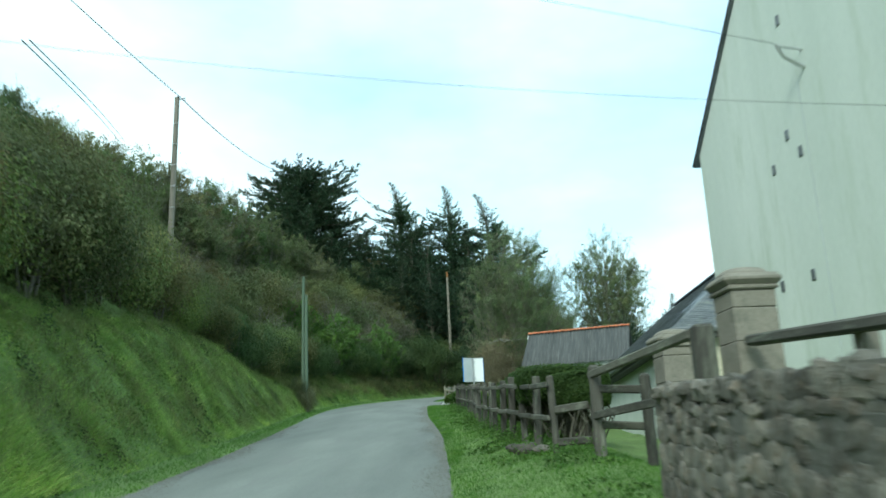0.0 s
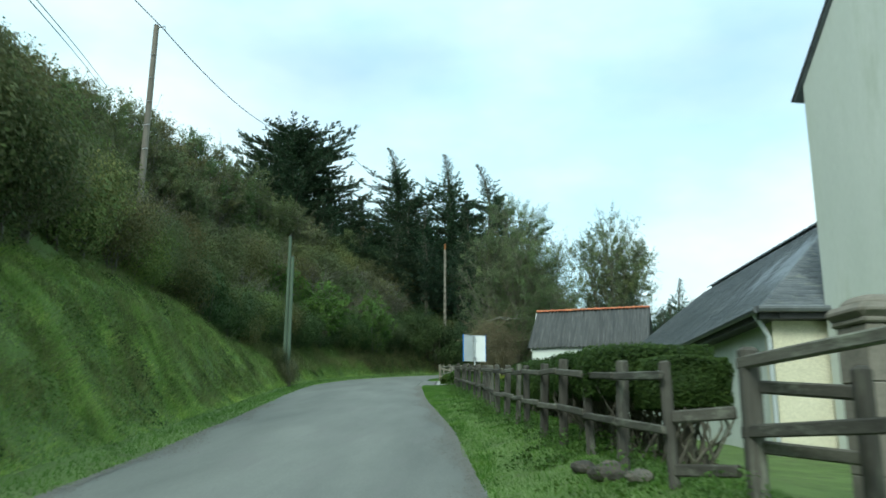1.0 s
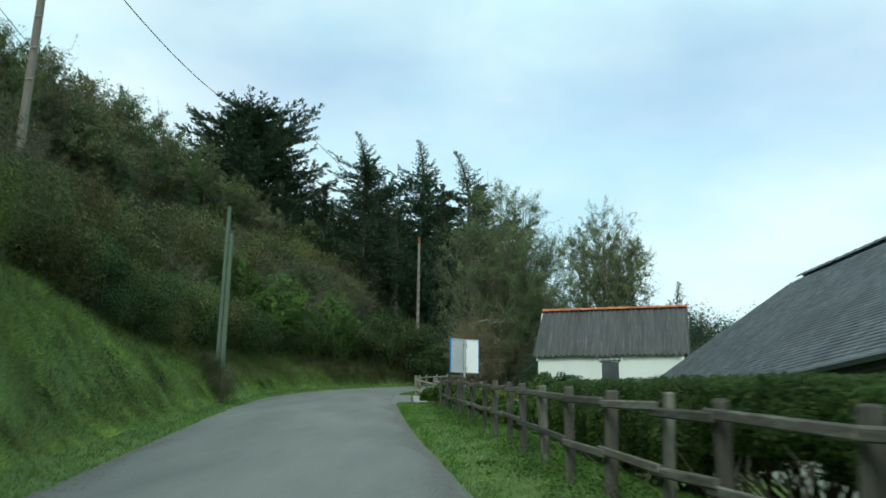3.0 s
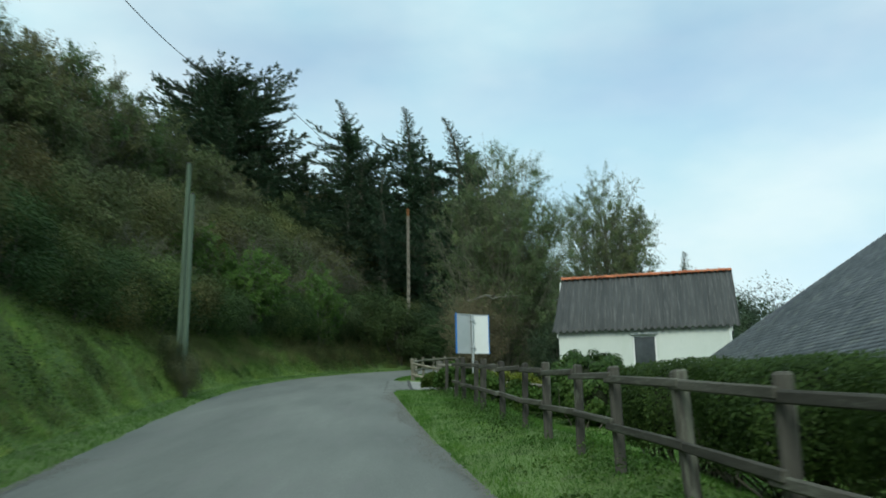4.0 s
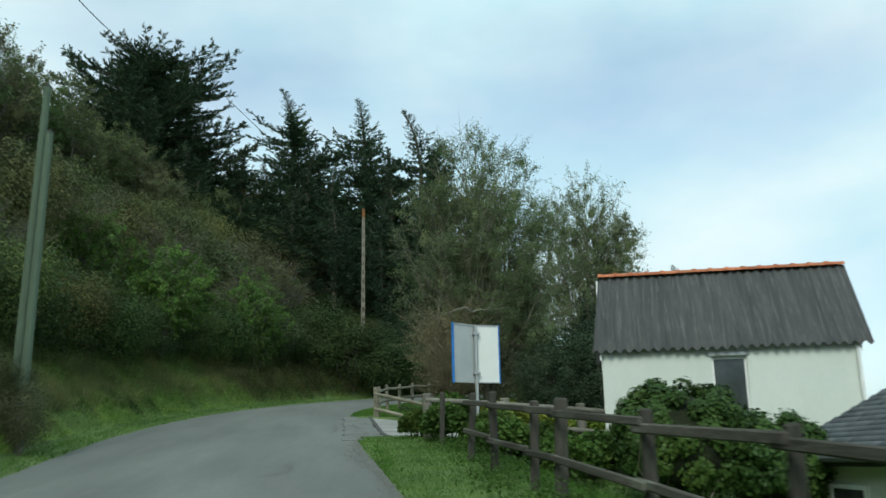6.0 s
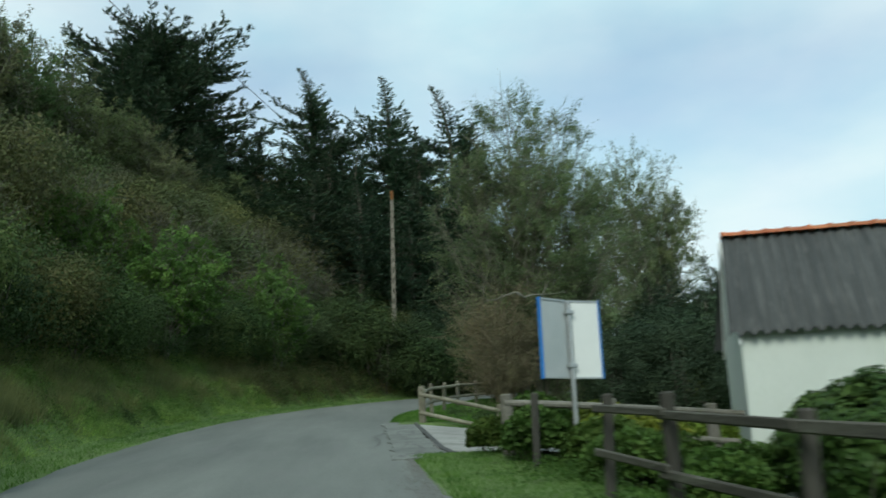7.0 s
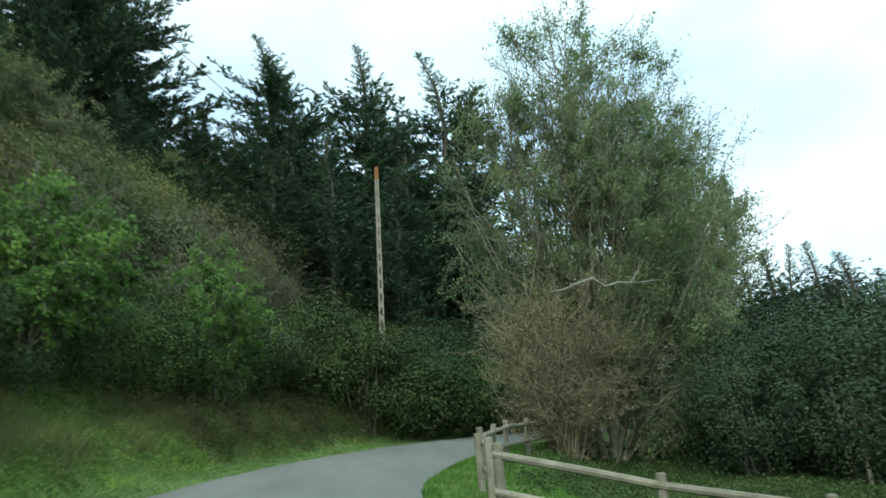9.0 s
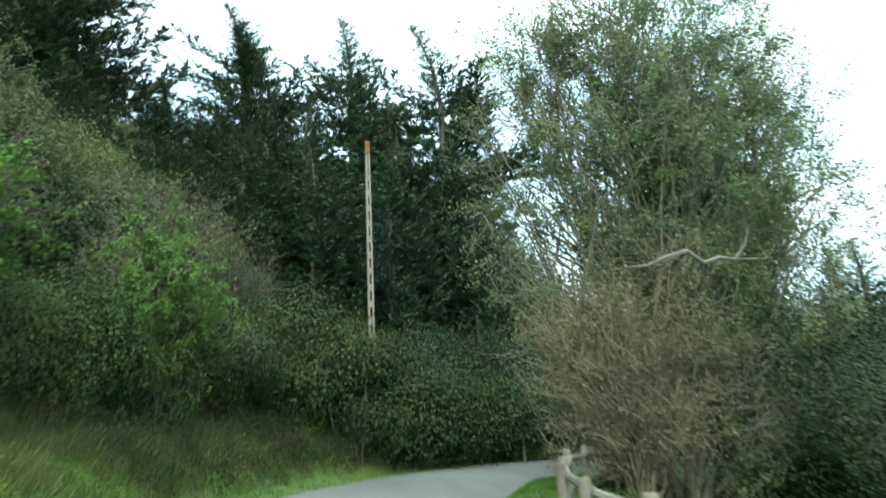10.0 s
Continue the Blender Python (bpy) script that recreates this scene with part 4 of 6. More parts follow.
    # ridge and hip tiles
    def caps(p, q, step, mat):
        p, q = Vector(p) - o, Vector(q) - o
        d = (q - p).normalized()
        n = max(1, int((q - p).length / step))
        side = d.cross(Vector((0, 0, 1))).normalized()
        up = side.cross(d)
        for i in range(n):
            bm = bmesh.new()
            s, e = p + d * (i * step), p + d * (i * step + step * 1.06)
            for c, rr in ((s, 0.115), (e, 0.10)):
                for k in range(7):
                    an = math.pi * k / 6
                    bm.verts.new(c + side * rr * math.cos(an) + up * (rr * 0.8 * math.sin(an) + 0.02))
            bm.verts.ensure_lookup_table()
            for k in range(6):
                bm.faces.new((bm.verts[k], bm.verts[k + 1], bm.verts[k + 8], bm.verts[k + 7]))
            bm.faces.new([bm.verts[k] for k in range(7)])
            part("ridge_cap", bm, mat, ob)

    caps(a, b, 0.42, "slate")
    # walls, set in from the eaves
    wx, wy = eave_x + 0.28, ys + 0.3

    def falling(bm):
        """Tops and boards that follow the falling eaves."""
        for v in bm.verts:
            if v.co.z > 1.0:
                v.co.z -= fall * v.co.y
        return bm

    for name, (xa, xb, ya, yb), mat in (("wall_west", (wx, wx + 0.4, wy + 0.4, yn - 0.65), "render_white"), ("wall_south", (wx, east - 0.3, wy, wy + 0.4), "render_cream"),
                                         ("wall_east", (east - 0.7, east - 0.3, wy + 0.4, yn - 0.65), "render_white"), ("wall_north", (wx, east - 0.3, yn - 0.65, yn - 0.25), "render_white")):
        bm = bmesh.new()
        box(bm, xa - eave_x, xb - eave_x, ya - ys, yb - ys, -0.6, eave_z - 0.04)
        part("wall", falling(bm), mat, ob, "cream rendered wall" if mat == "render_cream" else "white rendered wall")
    # soffit, gutter, downpipe
    bm = bmesh.new()
    box(bm, -0.02, 0.3, 0.02, yn - ys, eave_z - 0.2, eave_z - 0.09)
    part("fascia", falling(bm), "dark_paint", ob, "dark fascia under the eaves")
    bm = bmesh.new()
    box(bm, 0.3, 2 * (ridge_x - eave_x) - 0.3, -0.01, 0.3, eave_z - 0.2, eave_z - 0.09)
    part("fascia", bm, "dark_paint", ob)
    for pts in ([(-0.07, 0.0, eave_z - 0.05), (-0.07, yn - ys, north_z - 0.08)], [(-0.07, -0.07, eave_z - 0.04), (2 * (ridge_x - eave_x), -0.07, eave_z - 0.05)]):
        bm = bmesh.new()
        tube(bm, pts, 0.06, 8)
        part("gutter", bm, "zinc", ob, "zinc gutter")
    bm = bmesh.new()
    tube(bm, [(-0.04, 0.2, eave_z - 0.1), (0.2, 0.26, eave_z - 0.5), (0.22, 0.28, 0.4)], 0.045, 8)
    part("downpipe", bm, "alu_grey", ob, "pale grey downpipe at the corner")
    # small wall lamp on the south wall, low window on the west wall
    bm = bmesh.new()
    box(bm, 1.26, 1.36, 0.18, 0.3, 3.0, 3.16, bevel=0.02)
    part("wall_lamp", bm, "dark_paint", ob, "small dark wall lamp")
    bm = bmesh.new()
    box(bm, 0.25, 0.29, 18.8, 19.6, 1.9, 2.55)
    win = part("window", bm, "window_glass", ob, "small dark window")
    for ya, yb, za, zb in ((18.74, 18.8, 1.84, 2.61), (19.6, 19.66, 1.84, 2.61), (18.8, 19.6, 1.84, 1.9), (18.8, 19.6, 2.55, 2.61)):
        bm = bmesh.new()
        box(bm, 0.23, 0.29, ya, yb, za, zb)
        part("frame", bm, "alu_white", win, "white window frame")


M["slate_piece"] = foliage_free = surface("slate_piece", (0.095, 0.11, 0.122), (0.165, 0.183, 0.197), 1.1, 25, 0.45, relief=0.25, stain=(0.2, 0.22, 0.2), vary=0.1)
pn, pl = foliage_free.node_tree.nodes, foliage_free.node_tree.links
pb = pn["Principled BSDF"]
old = pb.inputs["Base Color"].links[0].from_socket
pg = pn.new("ShaderNodeNewGeometry")
pl.new(mix(pn, pl, "MULTIPLY", 1.0, old, ramp(pn, pl, pg.outputs["Random Per Island"], [(0.0, (0.72, 0.74, 0.76)), (1.0, (1.2, 1.2, 1.18))])), pb.inputs["Base Color"])
slate_building()


# ---- white shed with corrugated roof ----
def shed():
    turn = math.degrees(math.atan2(-1.62, 5.05))
    base = land1(7.5, 38.6) - 0.3
    ob = thing("shed", pose(5.49, 38.41, base, 0, 0, turn), "white rendered shed with grey corrugated roof", "shed")
    ln, dp, ez, rz = 5.3, 2.6, 5.17 - base, 7.0 - base
    # walls stand in from the eaves
    i0, i1, j0, j1 = 0.1, ln - 0.12, 0.12, dp - 0.12
    wt = ez + 0.12
    wx0, wx1, wz0, wz1 = 2.32, 3.02, ez - 1.55, ez - 0.2
    bm = bmesh.new()
    for xa, xb, za, zb in ((i0, wx0, 0, wt), (wx1, i1, 0, wt), (wx0, wx1, 0, wz0), (wx0, wx1, wz1, wt)):
        box(bm, xa, xb, j0, j0 + 0.2, za, zb)
    part("front_wall", bm, "shed_white", ob)
    bm = bmesh.new()
    box(bm, i0, i1, j1 - 0.2, j1, 0, wt)
    part("back_wall", bm, "shed_white", ob)
    for xa, xb in ((i0, i0 + 0.2), (i1 - 0.2, i1)):
        bm = bmesh.new()
        prof = [(j0 + 0.2, 0), (j1 - 0.2, 0), (j1 - 0.2, wt), (dp / 2, rz - 0.1), (j0 + 0.2, wt)]
        a = [bm.verts.new((xa, y, z)) for y, z in prof]
        b = [bm.verts.new((xb, y, z)) for y, z in prof]
        bm.faces.new(a)
        bm.faces.new(b[::-1])
        for i in range(5):
            j = (i + 1) % 5
            bm.faces.new((a[i], b[i], b[j], a[j]))
        bmesh.ops.recalc_face_normals(bm, faces=bm.faces[:])
        part("gable_wall", bm, "shed_white", ob)
    bm = bmesh.new()
    box(bm, wx0 + 0.05, wx1 - 0.05, j0 + 0.1, j0 + 0.12, wz0 + 0.05, wz1 - 0.05)
    win = part("window", bm, "window_glass", ob, "dark window pane")
    for xa, xb, za, zb in ((wx0, wx0 + 0.05, wz0, wz1), (wx1 - 0.05, wx1, wz0, wz1), (wx0 + 0.05, wx1 - 0.05, wz0, wz0 + 0.05), (wx0 + 0.05, wx1 - 0.05, wz1 - 0.05, wz1)):
        bm = bmesh.new()
        box(bm, xa, xb, j0 + 0.07, j0 + 0.15, za, zb)
        part("frame", bm, "alu_white", win, "pale grey window frame")
    bm = bmesh.new()
    box(bm, wx0 - 0.06, wx1 + 0.06, j0 - 0.03, j0 - 0.002, wz1 + 0.01, wz1 + 0.09, bevel=0.01)
    part("lintel", bm, "alu_grey", ob, "grey painted lintel")
    # corrugated sheets, front and back, in lapped widths
    wave, amp = 0.195, 0.04
    for s in (1, -1):
        sheets = 6
        for q in range(sheets):
            xa, xb = -0.08 + q * (ln + 0.16) / sheets, -0.08 + (q + 1) * (ln + 0.16) / sheets + 0.04
            xs = np.linspace(xa, xb, 50)
            vs = []
            for t in (0.0, 0.5, 1.0):
                for x in xs:
                    y = (-0.06 + (dp / 2 + 0.06) * t)
                    x_ = x + 0.2 * t * (1 - (x + 0.08) / (ln + 0.16))
                    z = ez - 0.03 + (rz - ez + 0.03) * t + amp * math.cos(2 * math.pi * x / wave) + 0.004 * (q % 2) + 0.006 * math.sin(q * 2.2 + t * 3)
                    vs.append((x_, y if s > 0 else dp - y, z))
            top = len(vs)
            vs += [(x, y, z - 0.012) for x, y, z in vs]
            n = len(xs)
            fs = []
            for layer in (0, top):
                for r_ in range(2):
                    for k in range(n - 1):
                        a = layer + r_ * n + k
                        fs.append((a, a + 1, a + n + 1, a + n) if (s > 0) == (layer == 0) else (a, a + n, a + n + 1, a + 1))
            for k in range(n - 1):
                fs.append((k, top + k, top + k + 1, k + 1))
            sh = mesh_part("roof_sheet", vs, fs, "fibre_cement", ob, "weathered grey corrugated sheet")
            for p in sh.data.polygons:
                p.use_smooth = True
    for i in range(15):
        bm = bmesh.new()
        st = (ln - 0.04) / 15
        for c, rr in ((0.12 + i * st, 0.14), (0.12 + (i + 0.22) * st, 0.135), (0.12 + (i + 0.24) * st, 0.115), (0.12 + (i + 1.1) * st, 0.11)):
            for k in range(8):
                an = math.pi * k / 7
                bm.verts.new((c, dp / 2 + rr * 1.15 * math.cos(an), rz - 0.02 + rr * 0.75 * math.sin(an)))
        bm.verts.ensure_lookup_table()
        for ring in range(3):
            for k in range(7):
                q = ring * 8 + k
                bm.faces.new((bm.verts[q], bm.verts[q + 1], bm.verts[q + 9], bm.verts[q + 8]))
        bm.faces.new([bm.verts[k] for k in range(8)])
        part("ridge_tile", bm, "ridge_tile", ob, "orange clay ridge tile")
    bm = bmesh.new()
    tube(bm, [(ln - 0.16, j0 - 0.05, 0.1), (ln - 0.16, j0 - 0.05, ez - 0.05)], 0.04, 8)
    part("downpipe", bm, "alu_white", ob, "white downpipe")
    for xa in (0.065, ln - 0.115):
        for s in (1, -1):
            bm = bmesh.new()
            p0, p1 = (0.0, ez - 0.1), (dp / 2, rz - 0.08)
            prof = [(p0[0], p0[1] - 0.1), (p1[0], p1[1] - 0.12), (p1[0], p1[1]), (p0[0], p0[1])]
            a = [bm.verts.new((xa, y if s > 0 else dp - y, z)) for y, z in prof]
            b = [bm.verts.new((xa + 0.03, y if s > 0 else dp - y, z)) for y, z in prof]
            bm.faces.new(a)
            bm.faces.new(b[::-1])
            for i in range(4):
                j = (i + 1) % 4
                bm.faces.new((a[i], b[i], b[j], a[j]))
            bmesh.ops.recalc_face_normals(bm, faces=bm.faces[:])
            part("barge_board", bm, "alu_white", ob, "white painted barge board")


shed()


# ---- timber fence beside the lane ----
FENCE_X = [(6, 4.25), (7.3, 4.1), (12, 3.62), (18, 3.12), (23, 2.98), (26, 2.74), (30, 2.45), (34, 2.17), (37.4, 2.05), (38.8, 1.93)]
FENCE_Y = [7.3, 8.7, 9.9, 11.3, 12.6, 14.1, 15.1, 16.5, 17.93, 19.45, 21.35, 22.97, 24.5, 25.9, 27.75, 29.9, 30.85, 32.65, 34.2, 37.3]


def fence_foot(y):
    return SLOPE * y + float(interp([(0, 0.28), (7, 0.26), (18, 0.12), (27, 0.07), (36, 0.0), (40, -0.04)], y))


def timber_fence():
    ob = thing("timber_fence", pose(3.0, 20.0, fence_foot(20.0)), "weathered dark timber post-and-rail fence on the verge", "fence")
    o = Vector((3.0, 20.0, fence_foot(20.0)))
    r = random.Random(4)
    tops = []
    for y in FENCE_Y:
        x, z = float(interp(FENCE_X, y)), fence_foot(y)
        h = 1.05 + r.uniform(-0.03, 0.05)
        w = r.uniform(0.046, 0.06)
        bm = bmesh.new()
        m = pose(x - o.x, y - o.y, z - o.z, r.uniform(-2.5, 2.5), r.uniform(-2.5, 2.5), r.uniform(-8, 8))
        box(bm, -w, w, -w * 0.75, w * 0.75, -0.4, h, m, 0.018, 0.008)
        part("post", bm, "old_timber", ob)
        tops.append((x, y, z, h))
    for (xa, ya, za, ha), (xb, yb, zb, hb) in zip(tops, tops[1:]):
        if yb - ya > 2.5:
            continue
        for f in (0.92, 0.48):
            bm = bmesh.new()
            p = Vector((xa - 0.02, ya - 0.1, za + f * 1.0 + r.uniform(-0.025, 0.025))) - o
            q = Vector((xb - 0.02, yb + 0.1, zb + f * 1.0 + r.uniform(-0.025, 0.025))) - o
            d = q - p
            m = Matrix.Translation(p) @ d.to_track_quat("Y", "Z").to_matrix().to_4x4()
            wob = r.uniform(-0.03, 0.03)
            box(bm, -0.085, -0.045, 0, d.length, -0.038, 0.038, m @ pose(0, 0, 0, 0, wob * 60, 0), 0.012, 0.005)
            part("rail", bm, "rail_timber", ob)


timber_fence()


def rail_run(name, label, posts, rails, post_r, rail_r, mat, group="", square=False):
    """A fence of round posts and rails. posts: x, y, height over the ground given as foot."""
    x0, y0, f0, _ = posts[0]
    ob = thing(name, pose(x0, y0, f0), label, "fence", group)
    o = Vector((x0, y0, f0))
    r = random.Random(len(posts))
    for x, y, f, h in posts:
        bm = bmesh.new()
        p = Vector((x, y, f)) - o
        lx, ly = r.uniform(-0.02, 0.02), r.uniform(-0.02, 0.02)
        tube(bm, [p + Vector((0, 0, -0.4)), p + Vector((lx, ly, h * 0.5)), p + Vector((lx * 2, ly * 2, h - 0.02)), p + Vector((lx * 2, ly * 2, h))], [post_r * 1.05, post_r, post_r, post_r * 0.8], 9)
        part("post", bm, mat, ob)
    for (xa, ya, fa, ha), (xb, yb, fb, hb) in zip(posts, posts[1:]):
        for k in rails:
            bm = bmesh.new()
            p, q = Vector((xa, ya, fa + ha * k)) - o, Vector((xb, yb, fb + hb * k)) - o
            d = (q - p).normalized()
            side = d.cross(Vector((0, 0, 1))) * (post_r * 0.9)
            mid = (p + q) / 2 + Vector((0, 0, r.uniform(-0.02, 0.015)))
            tube(bm, [p - d * 0.08 + side, mid + side, q + d * 0.08 + side], [rail_r, rail_r * 1.08, rail_r], 8)
            part("rail", bm, mat, ob)
    return ob


def lv(y, dz=0.0):
    return SLOPE * y + dz


# pale log fence past the driveway, round the bend
rail_run("log_fence", "pale peeled-log rail fence dropping beside the driveway", [(1.14, 47.4, lv(47.4, 0.0), 0.88), (3.0, 46.8, lv(46.8, -0.42), 0.88), (4.9, 46.3, lv(46.3, -0.75), 0.9), (6.9, 45.9, lv(45.9, -0.95), 0.9)],
         (0.82, 0.3), 0.065, 0.05, "pale_log", "pale log fences")
rail_run("log_fence", "pale peeled-log rail fence round the bend of the lane", [(1.10, 47.75, lv(47.75, 0.02), 0.92), (1.28, 49.6, lv(49.6, 0.02), 0.9), (1.62, 51.4, lv(51.4, 0.03), 0.92), (2.12, 53.1, lv(53.1, 0.04), 0.9), (2.75, 54.8, lv(54.8, 0.05), 0.92),
                                                                                  (3.6, 56.4, lv(56.4, 0.05), 0.9), (4.6, 57.9, lv(57.9, 0.05), 0.9), (5.8, 59.3, lv(59.3, 0.05), 0.9)],
         (0.85, 0.42), 0.06, 0.045, "pale_log", "pale log fences")
# grey log rails on the near side of the driveway
rail_run("garden_rail", "grey log rails with thick posts by the driveway", [(1.93, 38.75, lv(38.75, -0.03), 0.98), (3.6, 39.0, lv(39.0, -0.12), 0.95), (5.3, 39.1, lv(39.1, -0.3), 1.0), (6.9, 39.0, lv(39.0, -0.45), 1.05)],
         (0.86, 0.42), 0.1, 0.05, "log_grey", "")


# ---- gateway: stone wall, piers and wooden gate rails ----
def pier(name, label, x, y, foot, width, height):
    ob = thing(name, pose(x, y, foot, 0, 0, 6), label, "gate pier", "stone gate piers")
    h = width / 2
    z, k = 0.0, 0
    r = random.Random(int(x * 10 + y))
    bm = bmesh.new()
    box(bm, -h + 0.012, h - 0.012, -h + 0.012, h - 0.012, -0.4, height - 0.02)
    part("core", bm, "mortar", ob)
    while z < height - 0.05:
        c = min(r.uniform(0.28, 0.4), height - z)
        bm = bmesh.new()
        box(bm, -h, h, -h, h, z + 0.002, z + c - 0.002, None, 0.009, 0.003)
        part("stone_block", bm, "pier_stone", ob)
        z += c
    for dz, w, t, bev in ((0.0, 0.03, 0.05, 0.015), (0.05, 0.065, 0.11, 0.045)):
        bm = bmesh.new()
        box(bm, -h - w, h + w, -h - w, h + w, height + dz, height + dz + t, None, bev, 0.004)
        part("cap_course", bm, "pier_stone", ob)
    # domed top
    bm = bmesh.new()
    bmesh.ops.create_uvsphere(bm, u_segments=16, v_segments=10, radius=1.0)
    for v in bm.verts:
        v.co = Vector((math.copysign(abs(v.co.x) ** 0.7, v.co.x) * (h + 0.02), math.copysign(abs(v.co.y) ** 0.7, v.co.y) * (h + 0.02), v.co.z * 0.1 + height + 0.15))
    part("cap_top", bm, "pier_stone", ob)


pier("gate_pier", "brown stone gate pier with a stepped cap behind the wall", 5.74, 4.12, land1(5.74, 4.12), 0.44, 2.36 - land1(5.74, 4.12))
pier("gate_pier", "brown stone gate pier with a stepped cap by the fence", 5.68, 6.98, land1(5.68, 6.98), 0.42, 2.18 - land1(5.68, 6.98))


def gate_rails():
    foot = fence_foot(7.0)
    ob = thing("gate_rails", pose(4.61, 6.85, foot), "weathered timber gate rails between fence post and pier", "gate")
    for x, y, w, top, mat in ((0.0, 0.0, 0.075, 2.0, "old_timber"), (0.48, -0.8, 0.06, 1.8, "old_timber"), (0.53, -3.27, 0.095, 2.0, "old_timber")):
        bm = bmesh.new()
        box(bm, x - w, x + w, y - w, y + w, land1(4.61 + x, 6.85 + y) - foot - 0.4, top - foot, None, 0.03, 0.008)
        part("post", bm, mat, ob)
    for (xa, ya, za), (xb, yb, zb) in (((-0.5, 0.42, 1.47), (-0.1, 0.06, 1.5)), ((-0.5, 0.42, 1.05), (-0.1, 0.06, 1.06)), ((-0.06, 0.06, 1.88), (0.45, -3.2, 1.93)), ((0.03, 0.0, 1.70), (0.47, -0.8, 1.61)), ((-0.06, 0.06, 1.36), (0.55, -2.5, 1.42)), ((0.03, 0.0, 1.25), (0.47, -0.8, 1.18))):
        bm = bmesh.new()
        p, q = Vector((xa, ya, za - foot)), Vector((xb, yb, zb - foot))
        d = q - p
        box(bm, -0.03, 0.03, 0, d.length, -0.05, 0.05, Matrix.Translation(p) @ d.to_track_quat("Y", "Z").to_matrix().to_4x4(), 0.014, 0.006)
        part("rail", bm, "rail_timber", ob)
    foot2 = land1(5.8, 2.0)
    ob2 = thing("gate_rails", pose(5.8, 2.0, foot2), "thick timber rail on short posts behind the stone wall", "gate")
    for y, top in ((-0.1, 1.68), (-2.6, 1.5)):
        bm = bmesh.new()
        box(bm, -0.07, 0.07, y - 0.07, y + 0.07, -0.4, top - foot2, None, 0.02, 0.005)
        part("post", bm, "pier_stone", ob2)
    bm = bmesh.new()
    p, q = Vector((-0.16, 1.8, 1.86 - foot2)), Vector((-0.04, -2.9, 1.47 - foot2))
    d = q - p
    box(bm, -0.06, 0.06, 0, d.length, -0.05, 0.05, Matrix.Translation(p) @ d.to_track_quat("Y", "Z").to_matrix().to_4x4(), 0.02, 0.006)
    part("rail", bm, "rail_timber", ob2)


gate_rails()


def stone_wall():
    x0, x1, y0, y1 = 4.46, 5.0, -7.0, 2.9
    ob = tagged(new("stone_wall"), "dark rubble stone wall with rounded mortared top", "wall")
    ob.matrix_basis = pose(x0, y1, land1(4.6, 0) - 0.1)
    r = random.Random(11)
    bm = bmesh.new()
    ztop = 1.42 - (land1(4.6, 0) - 0.1)
    n = 24
    prof = [(0.05, -0.4), (0.05, ztop - 0.2), (0.12, ztop - 0.06), (0.27, ztop - 0.01), (0.42, ztop - 0.06), (0.49, ztop - 0.2), (0.49, -0.4)]
    rings = []
    for i in range(n + 1):
        y = (y0 - y1 + 0.05) * i / n - 0.05
        sl = SLOPE * y * 0.6
        rings.append([bm.verts.new((x + r.uniform(-0.012, 0.012), y, z + (sl if z > 0 else 0) + r.uniform(-0.015, 0.015))) for x, z in prof])
    for a, b in zip(rings, rings[1:]):
        for k in range(len(prof) - 1):
            bm.faces.new((a[k], a[k + 1], b[k + 1], b[k]))
    bm.faces.new(rings[0])
    bm.faces.new(rings[-1][::-1])
    bmesh.ops.recalc_face_normals(bm, faces=bm.faces[:])
    part("wall_core", bm, "mortar", ob)

    def rubble(m, w, h, d):
        bm = bmesh.new()
        bmesh.ops.create_icosphere(bm, subdivisions=2, radius=1.0)
        seed = Vector((r.uniform(0, 50), r.uniform(0, 50), 0))
        for v in bm.verts:
            c = Vector([math.copysign(abs(k) ** 0.62, k) for k in v.co])
            c *= 1 + 0.28 * noise.noise(c * 1.5 + seed) + 0.1 * noise.noise(c * 4 + seed)
            v.co = Vector((c.x * d / 2, c.y * w / 2, c.z * h / 2))
        bmesh.ops.transform(bm, matrix=m, verts=bm.verts[:])
        part("stone", bm, "stone_wall", ob)

    z = 0.0
    while z < ztop - 0.06:
        h = r.uniform(0.07, 0.15)
        y = -0.02
        while y > -6.5:
            w = r.uniform(0.09, 0.27)
            hh = h * r.uniform(0.85, 1.5)
            rubble(pose(0.065 + r.uniform(-0.012, 0.01), y - w / 2, z + h / 2 + SLOPE * y * 0.6 + r.uniform(-0.02, 0.02), r.uniform(-16, 16), 0, r.uniform(-5, 5)), w * 1.1, hh * 1.1, 0.062)
            y -= w
        x = 0.06
        while x < 0.46:
            w = r.uniform(0.10, 0.2)
            rubble(pose(x + w / 2, -0.06, z + h / 2 + r.uniform(-0.02, 0.02), 0, r.uniform(-14, 14), 90), w * 1.1, h * 1.15, 0.10)
            x += w
        z += h
    # flat stones bedded along the top
    y = -0.1
    while y > -6.4:
        w = r.uniform(0.16, 0.34)
        for x in (0.14, 0.38):
            rubble(pose(x + r.uniform(-0.03, 0.03), y - w / 2, ztop - 0.055 + SLOPE * y * 0.6, 0, r.uniform(-8, 8), r.uniform(-10, 10)), w * 1.05, 0.11, r.uniform(0.2, 0.3))
        y -= w


stone_wall()


